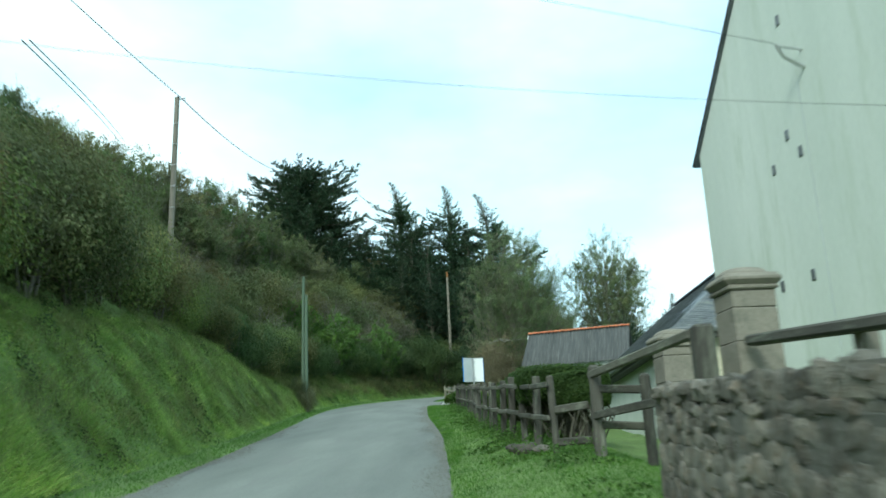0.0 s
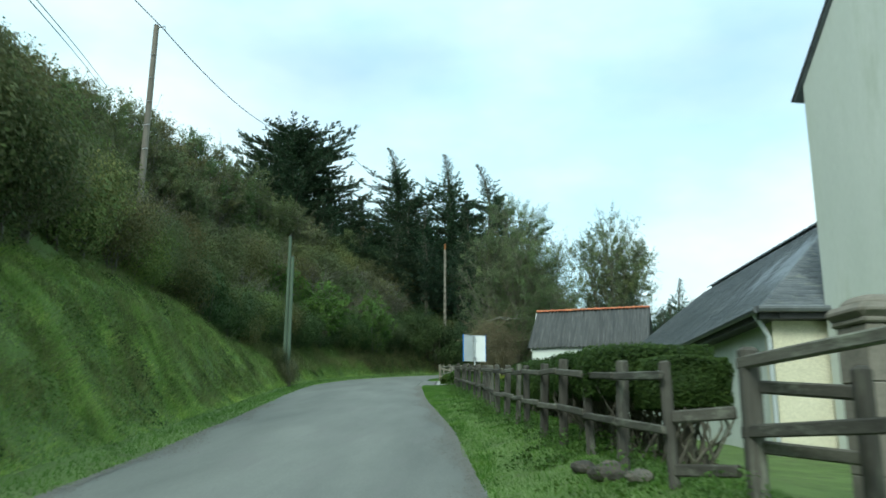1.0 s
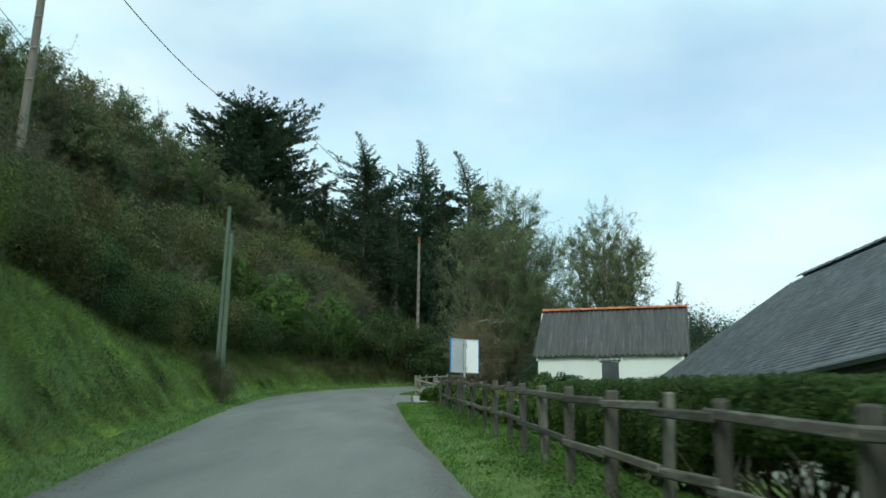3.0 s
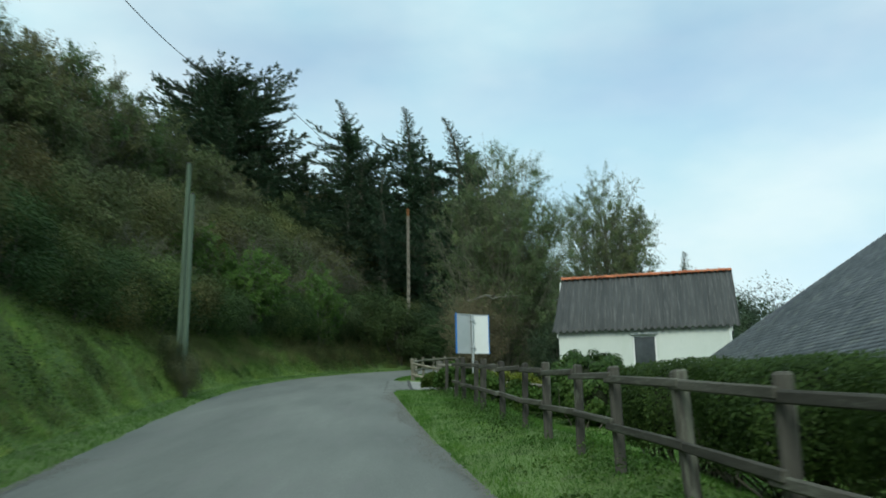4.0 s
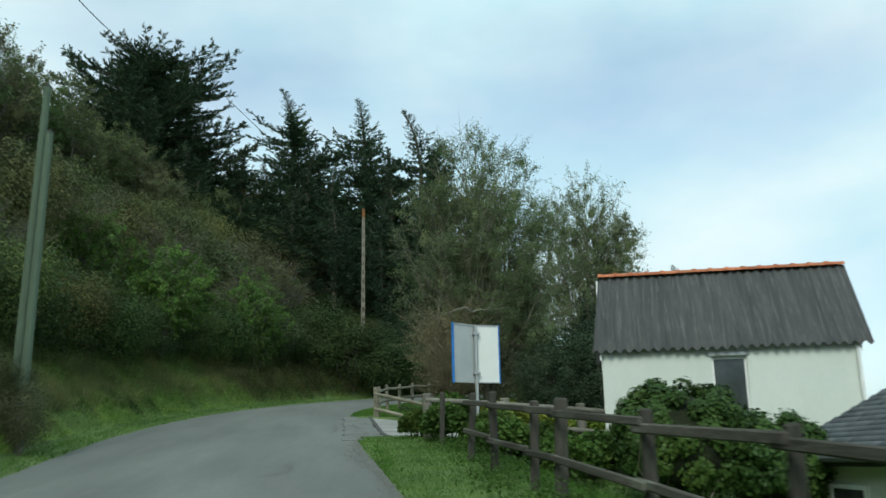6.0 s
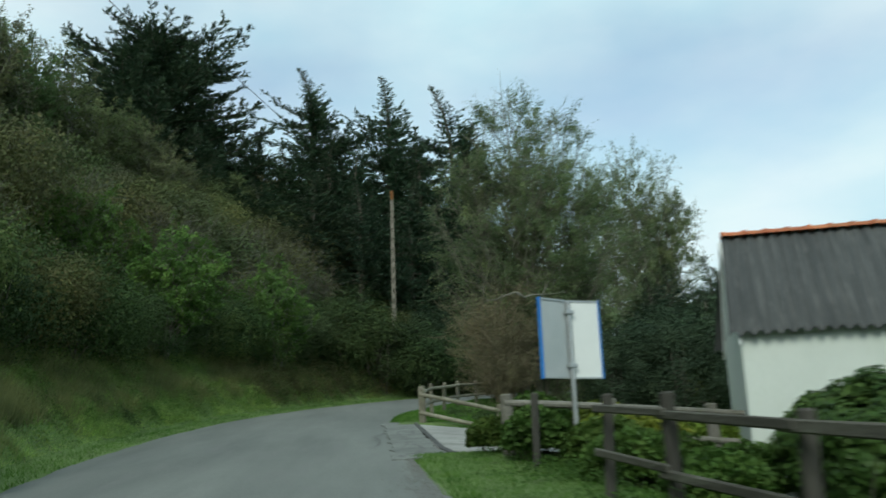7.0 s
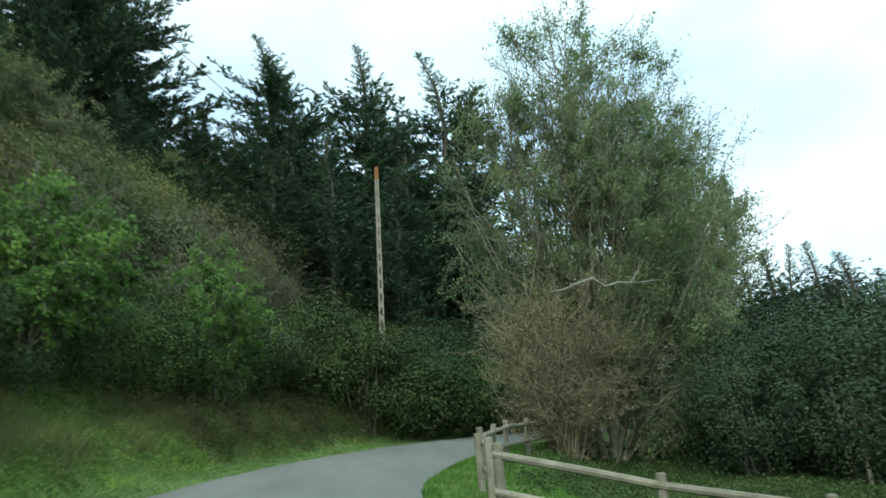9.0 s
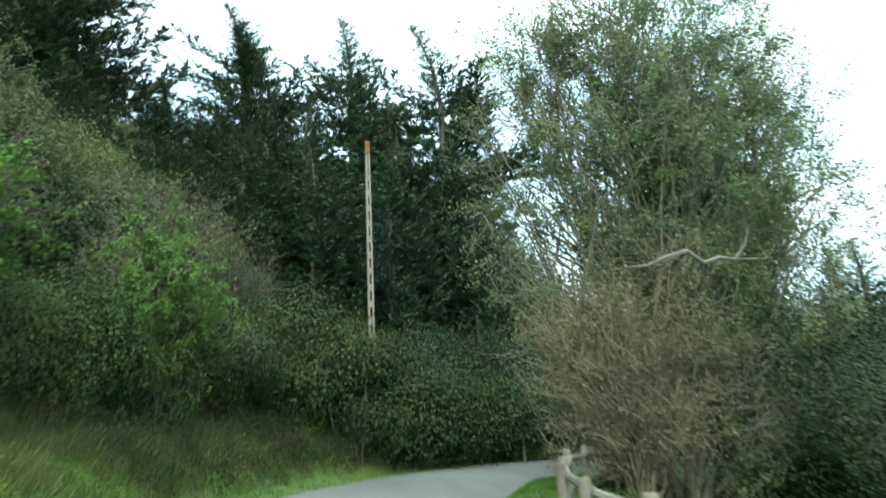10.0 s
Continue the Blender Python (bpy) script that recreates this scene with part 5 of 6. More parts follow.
# ---- information board seen from behind ----
def info_board():
    gx_, gy_ = 2.95, 38.64
    foot = lv(38.6, -0.15)
    ob = thing("info_board", pose(gx_, gy_, foot, 0, 0, 17), "back of a folded metal board with blue edges on a post", "sign")
    z0, z1 = 4.54 - foot, 5.77 - foot
    bm = bmesh.new()
    tube(bm, [(0, 0.0, -0.4), (0, 0.0, z1 - 0.03)], 0.04, 10)
    part("post", bm, "galvanised", ob, "galvanised steel post")
    # left panel is greyed to imitate the shade on its turned face
    for s, mat, ang in ((-1, "alu_grey", 18), (1, "alu_white", -5)):
        m = pose(0, 0.05, 0, 0, 0, ang)
        xa, xb = (-0.6, -0.01) if s < 0 else (0.01, 0.54)
        bm = bmesh.new()
        box(bm, xa, xb, 0, 0.025, z0, z1, m, 0.004)
        pan = part("panel", bm, mat, ob, "back of the turned panel, coloured grey as its shaded side" if s < 0 else "white back of the panel")
        for a, b, c, d in ((xa, xb, z0, z0 + 0.025), (xa, xb, z1 - 0.025, z1)):
            bm = bmesh.new()
            box(bm, a, b, -0.014, -0.002, c, d, m)
            part("frame", bm, "galvanised", pan, "metal edge frame")
        e = xa if s < 0 else xb
        bm = bmesh.new()
        box(bm, e - (0.022 if s < 0 else 0.0), e + (0.0 if s < 0 else 0.022), -0.02, 0.045, z0 - 0.01, z1 + 0.01, m, 0.004)
        part("edge", bm, "blue_edge", pan, "bright blue edge")
    for z in (z0 + 0.2, z1 - 0.2):
        bm = bmesh.new()
        box(bm, -0.07, 0.07, -0.055, 0.04, z - 0.03, z + 0.03, None, 0.006)
        part("clamp", bm, "galvanised", ob, "steel clamp")


info_board()


# ---- poles and wires ----
def wood_pole(name, label, x, y, top, r0, r1, mat, lean=(0.0, 0.0), rungs=False, group="utility poles"):
    foot = land1(x, y) - 0.05
    h = top - foot
    ob = thing(name, pose(x, y, foot), label, "utility pole", group)
    bm = bmesh.new()
    n = 7
    tube(bm, [(lean[0] * k / n, lean[1] * k / n, -0.5 + (h + 0.5) * k / n) for k in range(n + 1)], [r0 + (r1 - r0) * k / n for k in range(n + 1)], 10)
    part("shaft", bm, mat, ob)
    bm = bmesh.new()
    tube(bm, [(lean[0], lean[1], h), (lean[0], lean[1], h + 0.04)], [r1 * 1.1, r1 * 0.8], 10)
    part("cap", bm, "dark_paint", ob, "dark metal cap")
    return ob, h


p1, h1 = wood_pole("wooden_pole", "tall weathered wooden electricity pole on the hillside", -10.77, 32.14, 18.3, 0.15, 0.11, "pole_wood", (0.1, 0.0))
for z in np.arange(h1 - 5.6, h1 - 0.6, 1.05):
    bm = bmesh.new()
    tube(bm, [(0.0, -0.15, z), (0.22, -0.16, z + 0.02)], 0.018, 5)
    part("step_peg", bm, "galvanised", p1, "steel step peg")
bm = bmesh.new()
tube(bm, [(0.1, 0, h1 - 0.12), (0.5, -0.05, h1 - 0.05), (0.52, -0.05, h1 - 0.25)], 0.025, 6)
part("hook", bm, "galvanised", p1, "steel cable hook")
wood_pole("wooden_pole", "weathered greenish wooden pole paired with another on the verge", -5.36, 36.75, 9.15, 0.085, 0.066, "pole_green", (0.0, 0.0))
wood_pole("wooden_pole", "taller greenish wooden pole paired with another on the verge", -5.57, 36.9, 10.15, 0.09, 0.068, "pole_green", (0.03, 0.0))


def lattice_pole(x, y, top):
    foot = land1(x, y)
    h = top - foot
    ob = thing("concrete_pole", pose(x, y, foot, 0, 0, 10), "slim pierced concrete pole with a rusty top", "utility pole", "utility poles")
    bm = bmesh.new()
    for s in (-1, 1):
        a0, a1 = 0.115, 0.075
        v = []
        for z, a in ((-0.5, a0), (h - 0.5, a1)):
            for dx, dy in ((-0.03, -0.06), (0.03, -0.06), (0.03, 0.06), (-0.03, 0.06)):
                v.append(bm.verts.new((s * (a - 0.03) + dx, dy, z)))
        bm.faces.new(v[:4][::-1])
        bm.faces.new(v[4:])
        for i in range(4):
            j = (i + 1) % 4
            bm.faces.new((v[i], v[j], v[4 + j], v[4 + i]))
    z = 0.2
    while z < h - 1.0:
        a = 0.11 - 0.038 * z / h
        box(bm, -a, a, -0.05, 0.05, z, z + 0.24)
        z += 0.55
    bmesh.ops.recalc_face_normals(bm, faces=bm.faces[:])
    part("shaft", bm, "pole_concrete", ob)
    bm = bmesh.new()
    box(bm, -0.08, 0.08, -0.06, 0.06, h - 0.5, h, None, 0.015)
    part("head", bm, "rust", ob, "rust-stained pole head")
    return ob


lattice_pole(0.92, 68.3, 17.0)


def wire(points_a, points_b, sag, label, radius=0.012):
    a, b = Vector(points_a), Vector(points_b)
    bm = bmesh.new()
    n = 24
    tube(bm, [a.lerp(b, k / n) - Vector((0, 0, 4 * sag * (k / n) * (1 - k / n))) for k in range(n + 1)], radius, 5, False)
    ob = part("overhead_cable", bm, "cable")
    return tagged(ob, label, "cable", "overhead cables")


top1 = (-10.4, 32.1, 18.2)
wire(top1, (-14.5, 79.0, 31.0), 1.2, "thin black overhead cable from pole to hilltop", 0.025)
wire(top1, (-11.6, -20.0, 16.5), 0.9, "thin black overhead cable along the lane", 0.02)
wire((-11.4, 84.0, 32.2), (-2.0, 84.0, 23.1), 0.0, "thin black overhead cable on the hill", 0.025)
wire((-26.1, 60.0, 27.9), (-8.3, 15.0, 11.94), -0.2, "thin black overhead cable over the wood", 0.02)
wire((-25.65, 60.0, 27.9), (-8.1, 15.0, 11.94), -0.2, "thin black overhead cable over the wood", 0.02)
wire((8.7, 9.55, 7.76), (-8.8, -0.80, 6.31), 0.0, "thin black service cable to the house gable", 0.005)
wire((22.0, 6.9, 5.0), (-9.2, 6.5, 8.3), 1.1, "thin black cable crossing the lane by the gable", 0.0035)


# ---- hedges and garden plants ----
def hedge(name, label, x, y, lx, ly, h, n, seed, mat="leaf_hedge", size=0.05, group="clipped hedges", turn=0.0, lump=0.08, bare=0.0, round_=False):
    """A clipped bush: leaves over a rounded block on bare crooked stems, round a solid core darkened as inner shade."""
    r = np.random.default_rng(seed)
    ob = thing(name, Matrix.Identity(4), label, "hedge", group)
    low = h * bare
    hh = h - low
    if round_:
        # tufts of leaves over a dome
        k = 160
        c = r.normal(size=(k, 3))
        c /= np.linalg.norm(c, axis=1, keepdims=True)
        pick = r.integers(0, k, n)
        o = r.normal(size=(n, 3)) + (0, 0, 0.3)
        o /= np.linalg.norm(o, axis=1, keepdims=True)
        face = o + c[pick] * 0.8
        unit = c[pick] * r.uniform(0.8, 0.92, k)[pick][:, None]
        pts = unit * (lx / 2, ly / 2, hh / 2) + o * (r.uniform(0.13, 0.26, k)[pick] * r.uniform(0.5, 1.05, n))[:, None] + (0, 0, low + hh / 2 + 0.1)
    else:
        d = r.normal(size=(n, 3))
        face = d / np.linalg.norm(d, axis=1, keepdims=True)
        d /= np.abs(d).max(axis=1, keepdims=True) ** 0.8 * np.linalg.norm(d, axis=1, keepdims=True) ** 0.2
        rad = r.uniform(0.82, 1.0, n)
        rad = rad + lump * 1.5 * np.sin(d[:, 0] * 4 + d[:, 1] * 3.1 * ly + seed) * np.cos(d[:, 2] * 5 + d[:, 1] * 2.3 * ly)
        pts = d * rad[:, None] * (lx / 2, ly / 2, hh / 2) + (0, 0, low + hh / 2 + 0.1)
    v, f = leaves(pts, size, 0.4, 0.6, seed, face=face)
    mesh_part("leafage", v, f, mat, ob)
    bm = bmesh.new()
    for k in range(60 if bare else 26):
        a = Vector((r.uniform(-0.25, 0.25) * lx, r.uniform(-0.4, 0.4) * ly, -0.3))
        e = Vector((r.uniform(-0.42, 0.42) * lx, r.uniform(-0.46, 0.46) * ly, low + hh * r.uniform(0.3, 0.9)))
        w = 0.07 + 0.05 * (bare > 0)
        tube(bm, [a, a.lerp(e, 0.33) + Vector((r.normal() * w, r.normal() * w, 0)), a.lerp(e, 0.66) + Vector((r.normal() * w, r.normal() * w, 0)), e], [0.024, 0.017, 0.012, 0.005], 4, False)
    part("woody_base", bm, "bark", ob)
    # solid core painted near-black, for the shade deep among the leaves
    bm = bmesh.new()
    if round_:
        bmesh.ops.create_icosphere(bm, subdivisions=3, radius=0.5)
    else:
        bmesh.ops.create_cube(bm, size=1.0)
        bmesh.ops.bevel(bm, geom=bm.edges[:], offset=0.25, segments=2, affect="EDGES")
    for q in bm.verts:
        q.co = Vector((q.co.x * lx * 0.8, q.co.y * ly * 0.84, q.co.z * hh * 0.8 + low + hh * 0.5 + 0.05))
    part("inside", bm, "inner_shade", ob, "solid core coloured near-black for the shade inside")
    return stand(ob, x, y, turn, 1.0, 0.1)


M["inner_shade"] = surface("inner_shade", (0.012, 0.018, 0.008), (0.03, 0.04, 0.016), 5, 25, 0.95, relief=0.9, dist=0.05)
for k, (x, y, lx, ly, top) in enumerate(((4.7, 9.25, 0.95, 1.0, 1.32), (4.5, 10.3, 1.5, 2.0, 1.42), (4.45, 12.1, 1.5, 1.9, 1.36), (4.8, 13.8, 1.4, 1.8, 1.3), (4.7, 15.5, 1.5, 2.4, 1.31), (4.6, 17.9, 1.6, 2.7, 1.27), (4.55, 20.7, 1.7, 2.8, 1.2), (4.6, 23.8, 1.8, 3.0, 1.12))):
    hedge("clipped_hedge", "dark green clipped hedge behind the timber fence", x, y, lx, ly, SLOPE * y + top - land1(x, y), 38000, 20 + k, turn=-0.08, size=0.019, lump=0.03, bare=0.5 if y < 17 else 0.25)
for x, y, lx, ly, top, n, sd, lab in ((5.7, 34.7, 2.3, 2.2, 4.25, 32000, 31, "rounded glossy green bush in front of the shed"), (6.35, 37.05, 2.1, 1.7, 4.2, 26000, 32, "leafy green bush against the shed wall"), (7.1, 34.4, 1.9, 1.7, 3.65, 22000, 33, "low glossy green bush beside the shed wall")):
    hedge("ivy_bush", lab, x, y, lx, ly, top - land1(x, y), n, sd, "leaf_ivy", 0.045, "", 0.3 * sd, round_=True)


def leafy_plant(name, label, x, y, w, h, n, seed, size=0.11, mat="leaf_lime"):
    r = np.random.default_rng(seed)
    ob = thing(name, Matrix.Identity(4), label, "garden plant", "lime-green garden plants")
    a = r.uniform(0, 2 * math.pi, n)
    q = np.sqrt(r.uniform(0, 1, n))
    z = h * (0.25 + 0.75 * r.uniform(0, 1, n) * (1 - 0.5 * q * q))
    pts = np.stack([np.cos(a) * q * w / 2, np.sin(a) * q * w / 2, z], 1)
    v, f = leaves(pts, size, 1.1, 0.75, seed)
    mesh_part("leafage", v, f, mat, ob)
    bm = bmesh.new()
    for k in range(14):
        e = Vector(pts[k * 3])
        tube(bm, [(e.x * 0.3, e.y * 0.3, -0.1), (e.x * 0.7, e.y * 0.7, e.z * 0.6), tuple(e)], [0.012, 0.009, 0.004], 4, False)
    part("woody_base", bm, "bark", ob)
    return stand(ob, x, y, r.uniform(0, 6), 1.0, 0.03)


for k, (x, y, w, h, mt) in enumerate(((2.5, 39.6, 1.2, 1.05, "leaf_bright"), (3.7, 39.9, 1.5, 1.35, "leaf_lime"), (4.7, 40.2, 1.4, 1.35, "leaf_lime"), (2.2, 38.0, 1.0, 0.8, "leaf_bright"), (5.8, 40.5, 1.5, 1.3, "leaf_lime"), (3.1, 37.5, 1.3, 0.9, "leaf_bright"),
                                      (1.75, 39.4, 0.8, 0.6, "leaf_bright"), (4.2, 36.6, 1.4, 0.95, "leaf_bright"), (3.3, 38.3, 1.2, 1.0, "leaf_lime"), (4.3, 38.2, 1.4, 1.1, "leaf_bright"), (5.3, 38.0, 1.2, 1.0, "leaf_bright"), (2.9, 35.8, 1.2, 0.7, "leaf_bright"))):
    leafy_plant("garden_plant", "lime-green leafy garden plant beside the board" if mt == "leaf_lime" else "leafy green garden plant under the rails", x, y, w, h, 3000, 50 + k, 0.05, mt)


# ---- trees ----
bush_a = broadleaf("hillside_bush", "dense dull green bramble and hawthorn bush", "bush", 3.0, 3.2, "leaf_wood", 12500, 0.05, 101, base=0.05, clumps=28, clump_r=0.85, stems=3, branch_n=10, thick=0.05, group="hillside scrub")
bush_b = broadleaf("hillside_bush", "brownish green thicket bush with bare twigs", "bush", 3.4, 3.4, "leaf_thicket", 11000, 0.048, 102, bark="bark_pale", base=0.2, clumps=26, clump_r=0.82, stems=6, branch_n=40, thick=0.04, group="hillside scrub")
# understorey bush; its darker leaf colour imitates the shade below the wood
bush_d = broadleaf("hillside_bush", "green bramble thicket, leaves coloured dark for the shade of the wood", "bush", 2.8, 3.2, "leaf_bush", 11000, 0.042, 104, base=0.04, clumps=26, clump_r=0.8, stems=5, branch_n=30, thick=0.035, group="hillside scrub")
tree_a = lobed_tree("hillside_tree", "small olive-green tree in the hillside wood", "tree", [(0.3, 0.2, 5.2, 1.9, 1.9, 1.7, 1.0), (-1.3, 0.6, 3.9, 1.5, 1.5, 1.6, 1.0), (1.4, -0.7, 3.7, 1.4, 1.5, 1.6, 1.1), (-0.2, -1.2, 3.2, 1.5, 1.3, 1.5, 1.0)],
                    20000, 0.066, 111, "leaf_wood", "bark", "hillside wood", 110, 6, 0.08, 0.8)
tree_b = lobed_tree("hillside_tree", "small yellowing tree in the hillside wood", "tree", [(-0.3, 0.0, 5.8, 1.6, 1.7, 1.6, 0.8), (1.1, 0.7, 4.3, 1.5, 1.4, 1.7, 1.0), (-1.2, -0.6, 4.0, 1.5, 1.5, 1.7, 1.0), (0.4, -1.1, 3.4, 1.4, 1.2, 1.4, 1.0)],
                    18000, 0.064, 112, "leaf_thicket", "bark_pale", "hillside wood", 110, 6, 0.07, 0.8)


LEFT_RUN = np.concatenate([[0], np.cumsum(np.hypot(*np.diff(lane[:, :2], axis=0).T))])


def along_left(run, d):
    """A place d metres outside the left edge, that many metres along it from the lane's start."""
    i = min(max(int(np.searchsorted(LEFT_RUN, run)), 1), len(lane) - 2)
    t = lane[i + 1, :2] - lane[i - 1, :2]
    t = t / np.linalg.norm(t)
    f = (run - LEFT_RUN[i]) / max(LEFT_RUN[i + 1] - LEFT_RUN[i], 1e-6)
    p = lane[i, :2] + f * (lane[i + 1, :2] - lane[i, :2])
    return p[0] - t[1] * d, p[1] + t[0] * d


pr = random.Random(21)
first = {id(bush_d): True, id(bush_a): True, id(bush_b): True, id(tree_a): True, id(tree_b): True}


def plant(ob, x, y, scale, tall=1.0):
    turn = pr.uniform(0, 6.28)
    if first.pop(id(ob), None):
        return stand(ob, x, y, turn, scale, 0.15, tall)
    return plant_copy(ob, x, y, turn, scale, tall)


# height of the wood's top along the lane, where it stands 14 m out
CANOPY = [(0, 12.5), (20, 14.6), (27, 15.4), (31, 15.7), (35, 16.3), (40, 17.2), (44, 17.8), (51, 19.6), (56, 20.7), (61, 21.3), (80, 22.0)]


def canopy(x, y):
    return float(interp(CANOPY, y)) + (0.5 if x < -14 else 0.78) * (-14 - x)


# scrub on the lip of the bank and up the hill, then the wood above
for y0, dy, d0, jit, kinds, s0, s1 in (
    (4.0, 1.6, 3.95, 0.3, (bush_a, bush_b, bush_b), 0.7, 0.95),
    (7.0, 2.2, 6.5, 0.7, (bush_b, bush_a, bush_b), 1.0, 1.3),
    (10.0, 2.8, 9.4, 0.9, (tree_a, bush_b, tree_b, bush_a), 0.65, 1.15),
    (13.0, 2.4, 12.0, 1.0, (tree_b, tree_a), 0.8, 1.3),
    (16.0, 3.2, 16.0, 1.2, (tree_a, tree_b), 1.1, 1.35),
):
    y, k = y0 + 40, 0
    while y < 128:
        near = y > 67 and d0 < 5
        d = d0 + pr.uniform(-jit, jit) - (0.8 if near else 0.0)
        x, yy = along_left(y, d)
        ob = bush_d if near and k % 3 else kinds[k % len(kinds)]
        s = pr.uniform(s0, s1) * (0.82 if 20 < yy < 40 and d0 < 7 else 1.0)
        room = canopy(x, yy) - land1(x, yy) - pr.uniform(-0.3, 0.4)
        full = 6.7 if ob in (tree_a, tree_b) else 3.5
        if d0 > 11 and yy < 66:
            s = max(0.45, min(1.35, room / full))
        elif d0 > 5:
            s = max(0.4, min(s, room / full))
        k_ = min(max((yy - 24.5) / 7.6, 0.0), 1.0)
        if d0 > 5 and 23 < yy < 32.5 and abs(x - (-7.4 - 3.37 * k_)) < 1.8:
            s *= 0.62
        if math.hypot(x + 10.77, yy - 32.1) > 1.3 and not (d0 > 9 and yy > 66):
            plant(ob, x, yy, s, min(1.25, max(0.8, room / (full * s))) if d0 > 11 else 1.0)
        y += dy * pr.uniform(0.85, 1.15)
        k += 1

# thicket low round the outside of the bend, and ivy at the foot of the twin poles
y, k = 96.0, 0
while y < 127:
    x, yy = along_left(y, 2.7 + pr.uniform(-0.3, 0.4))
    plant((bush_d, bush_a)[k % 2], x, yy, pr.uniform(0.62, 0.85))
    y += 1.3
    k += 1
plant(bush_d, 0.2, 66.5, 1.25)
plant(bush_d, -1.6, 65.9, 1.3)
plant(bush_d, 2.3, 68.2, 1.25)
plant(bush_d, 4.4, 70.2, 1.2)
plant(bush_b, -5.2, 36.4, 0.3, 1.35)
plant(bush_b, -5.75, 37.1, 0.32, 1.4)

# the green hazels past the twin poles
hazel = lobed_tree("hazel_tree", "bright green round-crowned hazel with pale bare stems", "tree", [(0.0, 0.0, 4.1, 1.8, 1.7, 1.25, 1.0), (-1.0, 0.3, 3.3, 1.3, 1.3, 1.1, 1.0), (1.1, -0.3, 3.2, 1.2, 1.2, 1.0, 1.1), (0.1, -0.9, 2.9, 1.2, 1.1, 0.9, 1.0)],
                   26000, 0.05, 121, "leaf_hazel", "bark_pale", "green hazels on the bank", 110, 7, 0.07, 0.55, 0.3, 0.5, 0.6)
stand(hazel, -7.0, 54.0, 0.3, 1.0, 0.15, (11.8 - land1(-7.0, 54.0)) / 5.5)
plant_copy(hazel, -4.3, 60.2, 2.0, 0.9, (11.7 - land1(-4.3, 60.2)) / (5.5 * 0.9))
plant_copy(hazel, -9.6, 52.4, 4.0, 0.8, 1.0)

# undergrowth on the slope below the cypresses
for d0, kinds in ((8.2, (bush_a, bush_b)), (10.6, (bush_a, tree_a)), (13.0, (tree_b, bush_a))):
    y, k = 97.0, 0
    while y < 126:
        x, yy = along_left(y, d0 + pr.uniform(-0.6, 0.6))
        ob = kinds[k % 2]
        plant(ob, x, yy, pr.uniform(0.95, 1.25) if ob in (bush_a, bush_b) else pr.uniform(0.5, 0.65))
        y += 2.1
        k += 1

# half-bare grey shrubs among the scrub
twig = vase_shrub("bare_shrub", "grey half-bare shrub of upright twigs", 4.6, 3.4, 3400, 0.045, 141, "leaf_thicket", "bark_pale", "bare shrubs in the scrub", 18, 10, 6)
stand(twig, -10.6, 55.0, 0.0, 1.0)
for x, y, sc in ((-8.3, 58.5, 1.1), (-12.2, 51.5, 1.0), (-5.2, 62.0, 1.0), (-9.4, 44.0, 0.8), (-8.6, 21.0, 0.7), (-8.9, 27.5, 0.75)):
    plant_copy(twig, x, y, pr.uniform(0, 6), sc)
for x, y, top in ((-4.8, 66.0, 14.6), (-3.3, 68.0, 13.7), (-6.5, 64.0, 14.9), (-5.6, 65.2, 14.4)):
    tall_ = max(0.8, (top - land1(x, y)) / 4.6)
    plant_copy(twig, x, y, pr.uniform(0, 6), min(tall_, 1.15), tall_ / min(tall_, 1.15))

# dark cypresses on the hilltop
big = conifer("cypress", "broad dark cypress with layered ragged boughs", 12.8, 13.2, 201, 0.0, 230, 26, 0.06, flat=True)
stand(big, -14.2, 77.5, 0.4, 1.0, 0.3)
spire_a = conifer("cypress", "dark spiky-topped cypress on the hilltop", 14.5, 9.0, 202, -1.1, 170, 22, 0.05, 0.7)
spire_b = conifer("cypress", "dark slender spiky-topped cypress on the hilltop", 14.5, 8.4, 203, -0.5, 170, 22, 0.05, 0.62)
low_a = conifer("cypress", "dark evergreen behind the garden", 13.5, 9.0, 212, 0.5, 140, 20, 0.03, 0.8)
low_b = conifer("cypress", "dark slender evergreen behind the garden", 13.0, 8.2, 213, -0.4, 140, 20, 0.03, 0.7)
used = set()
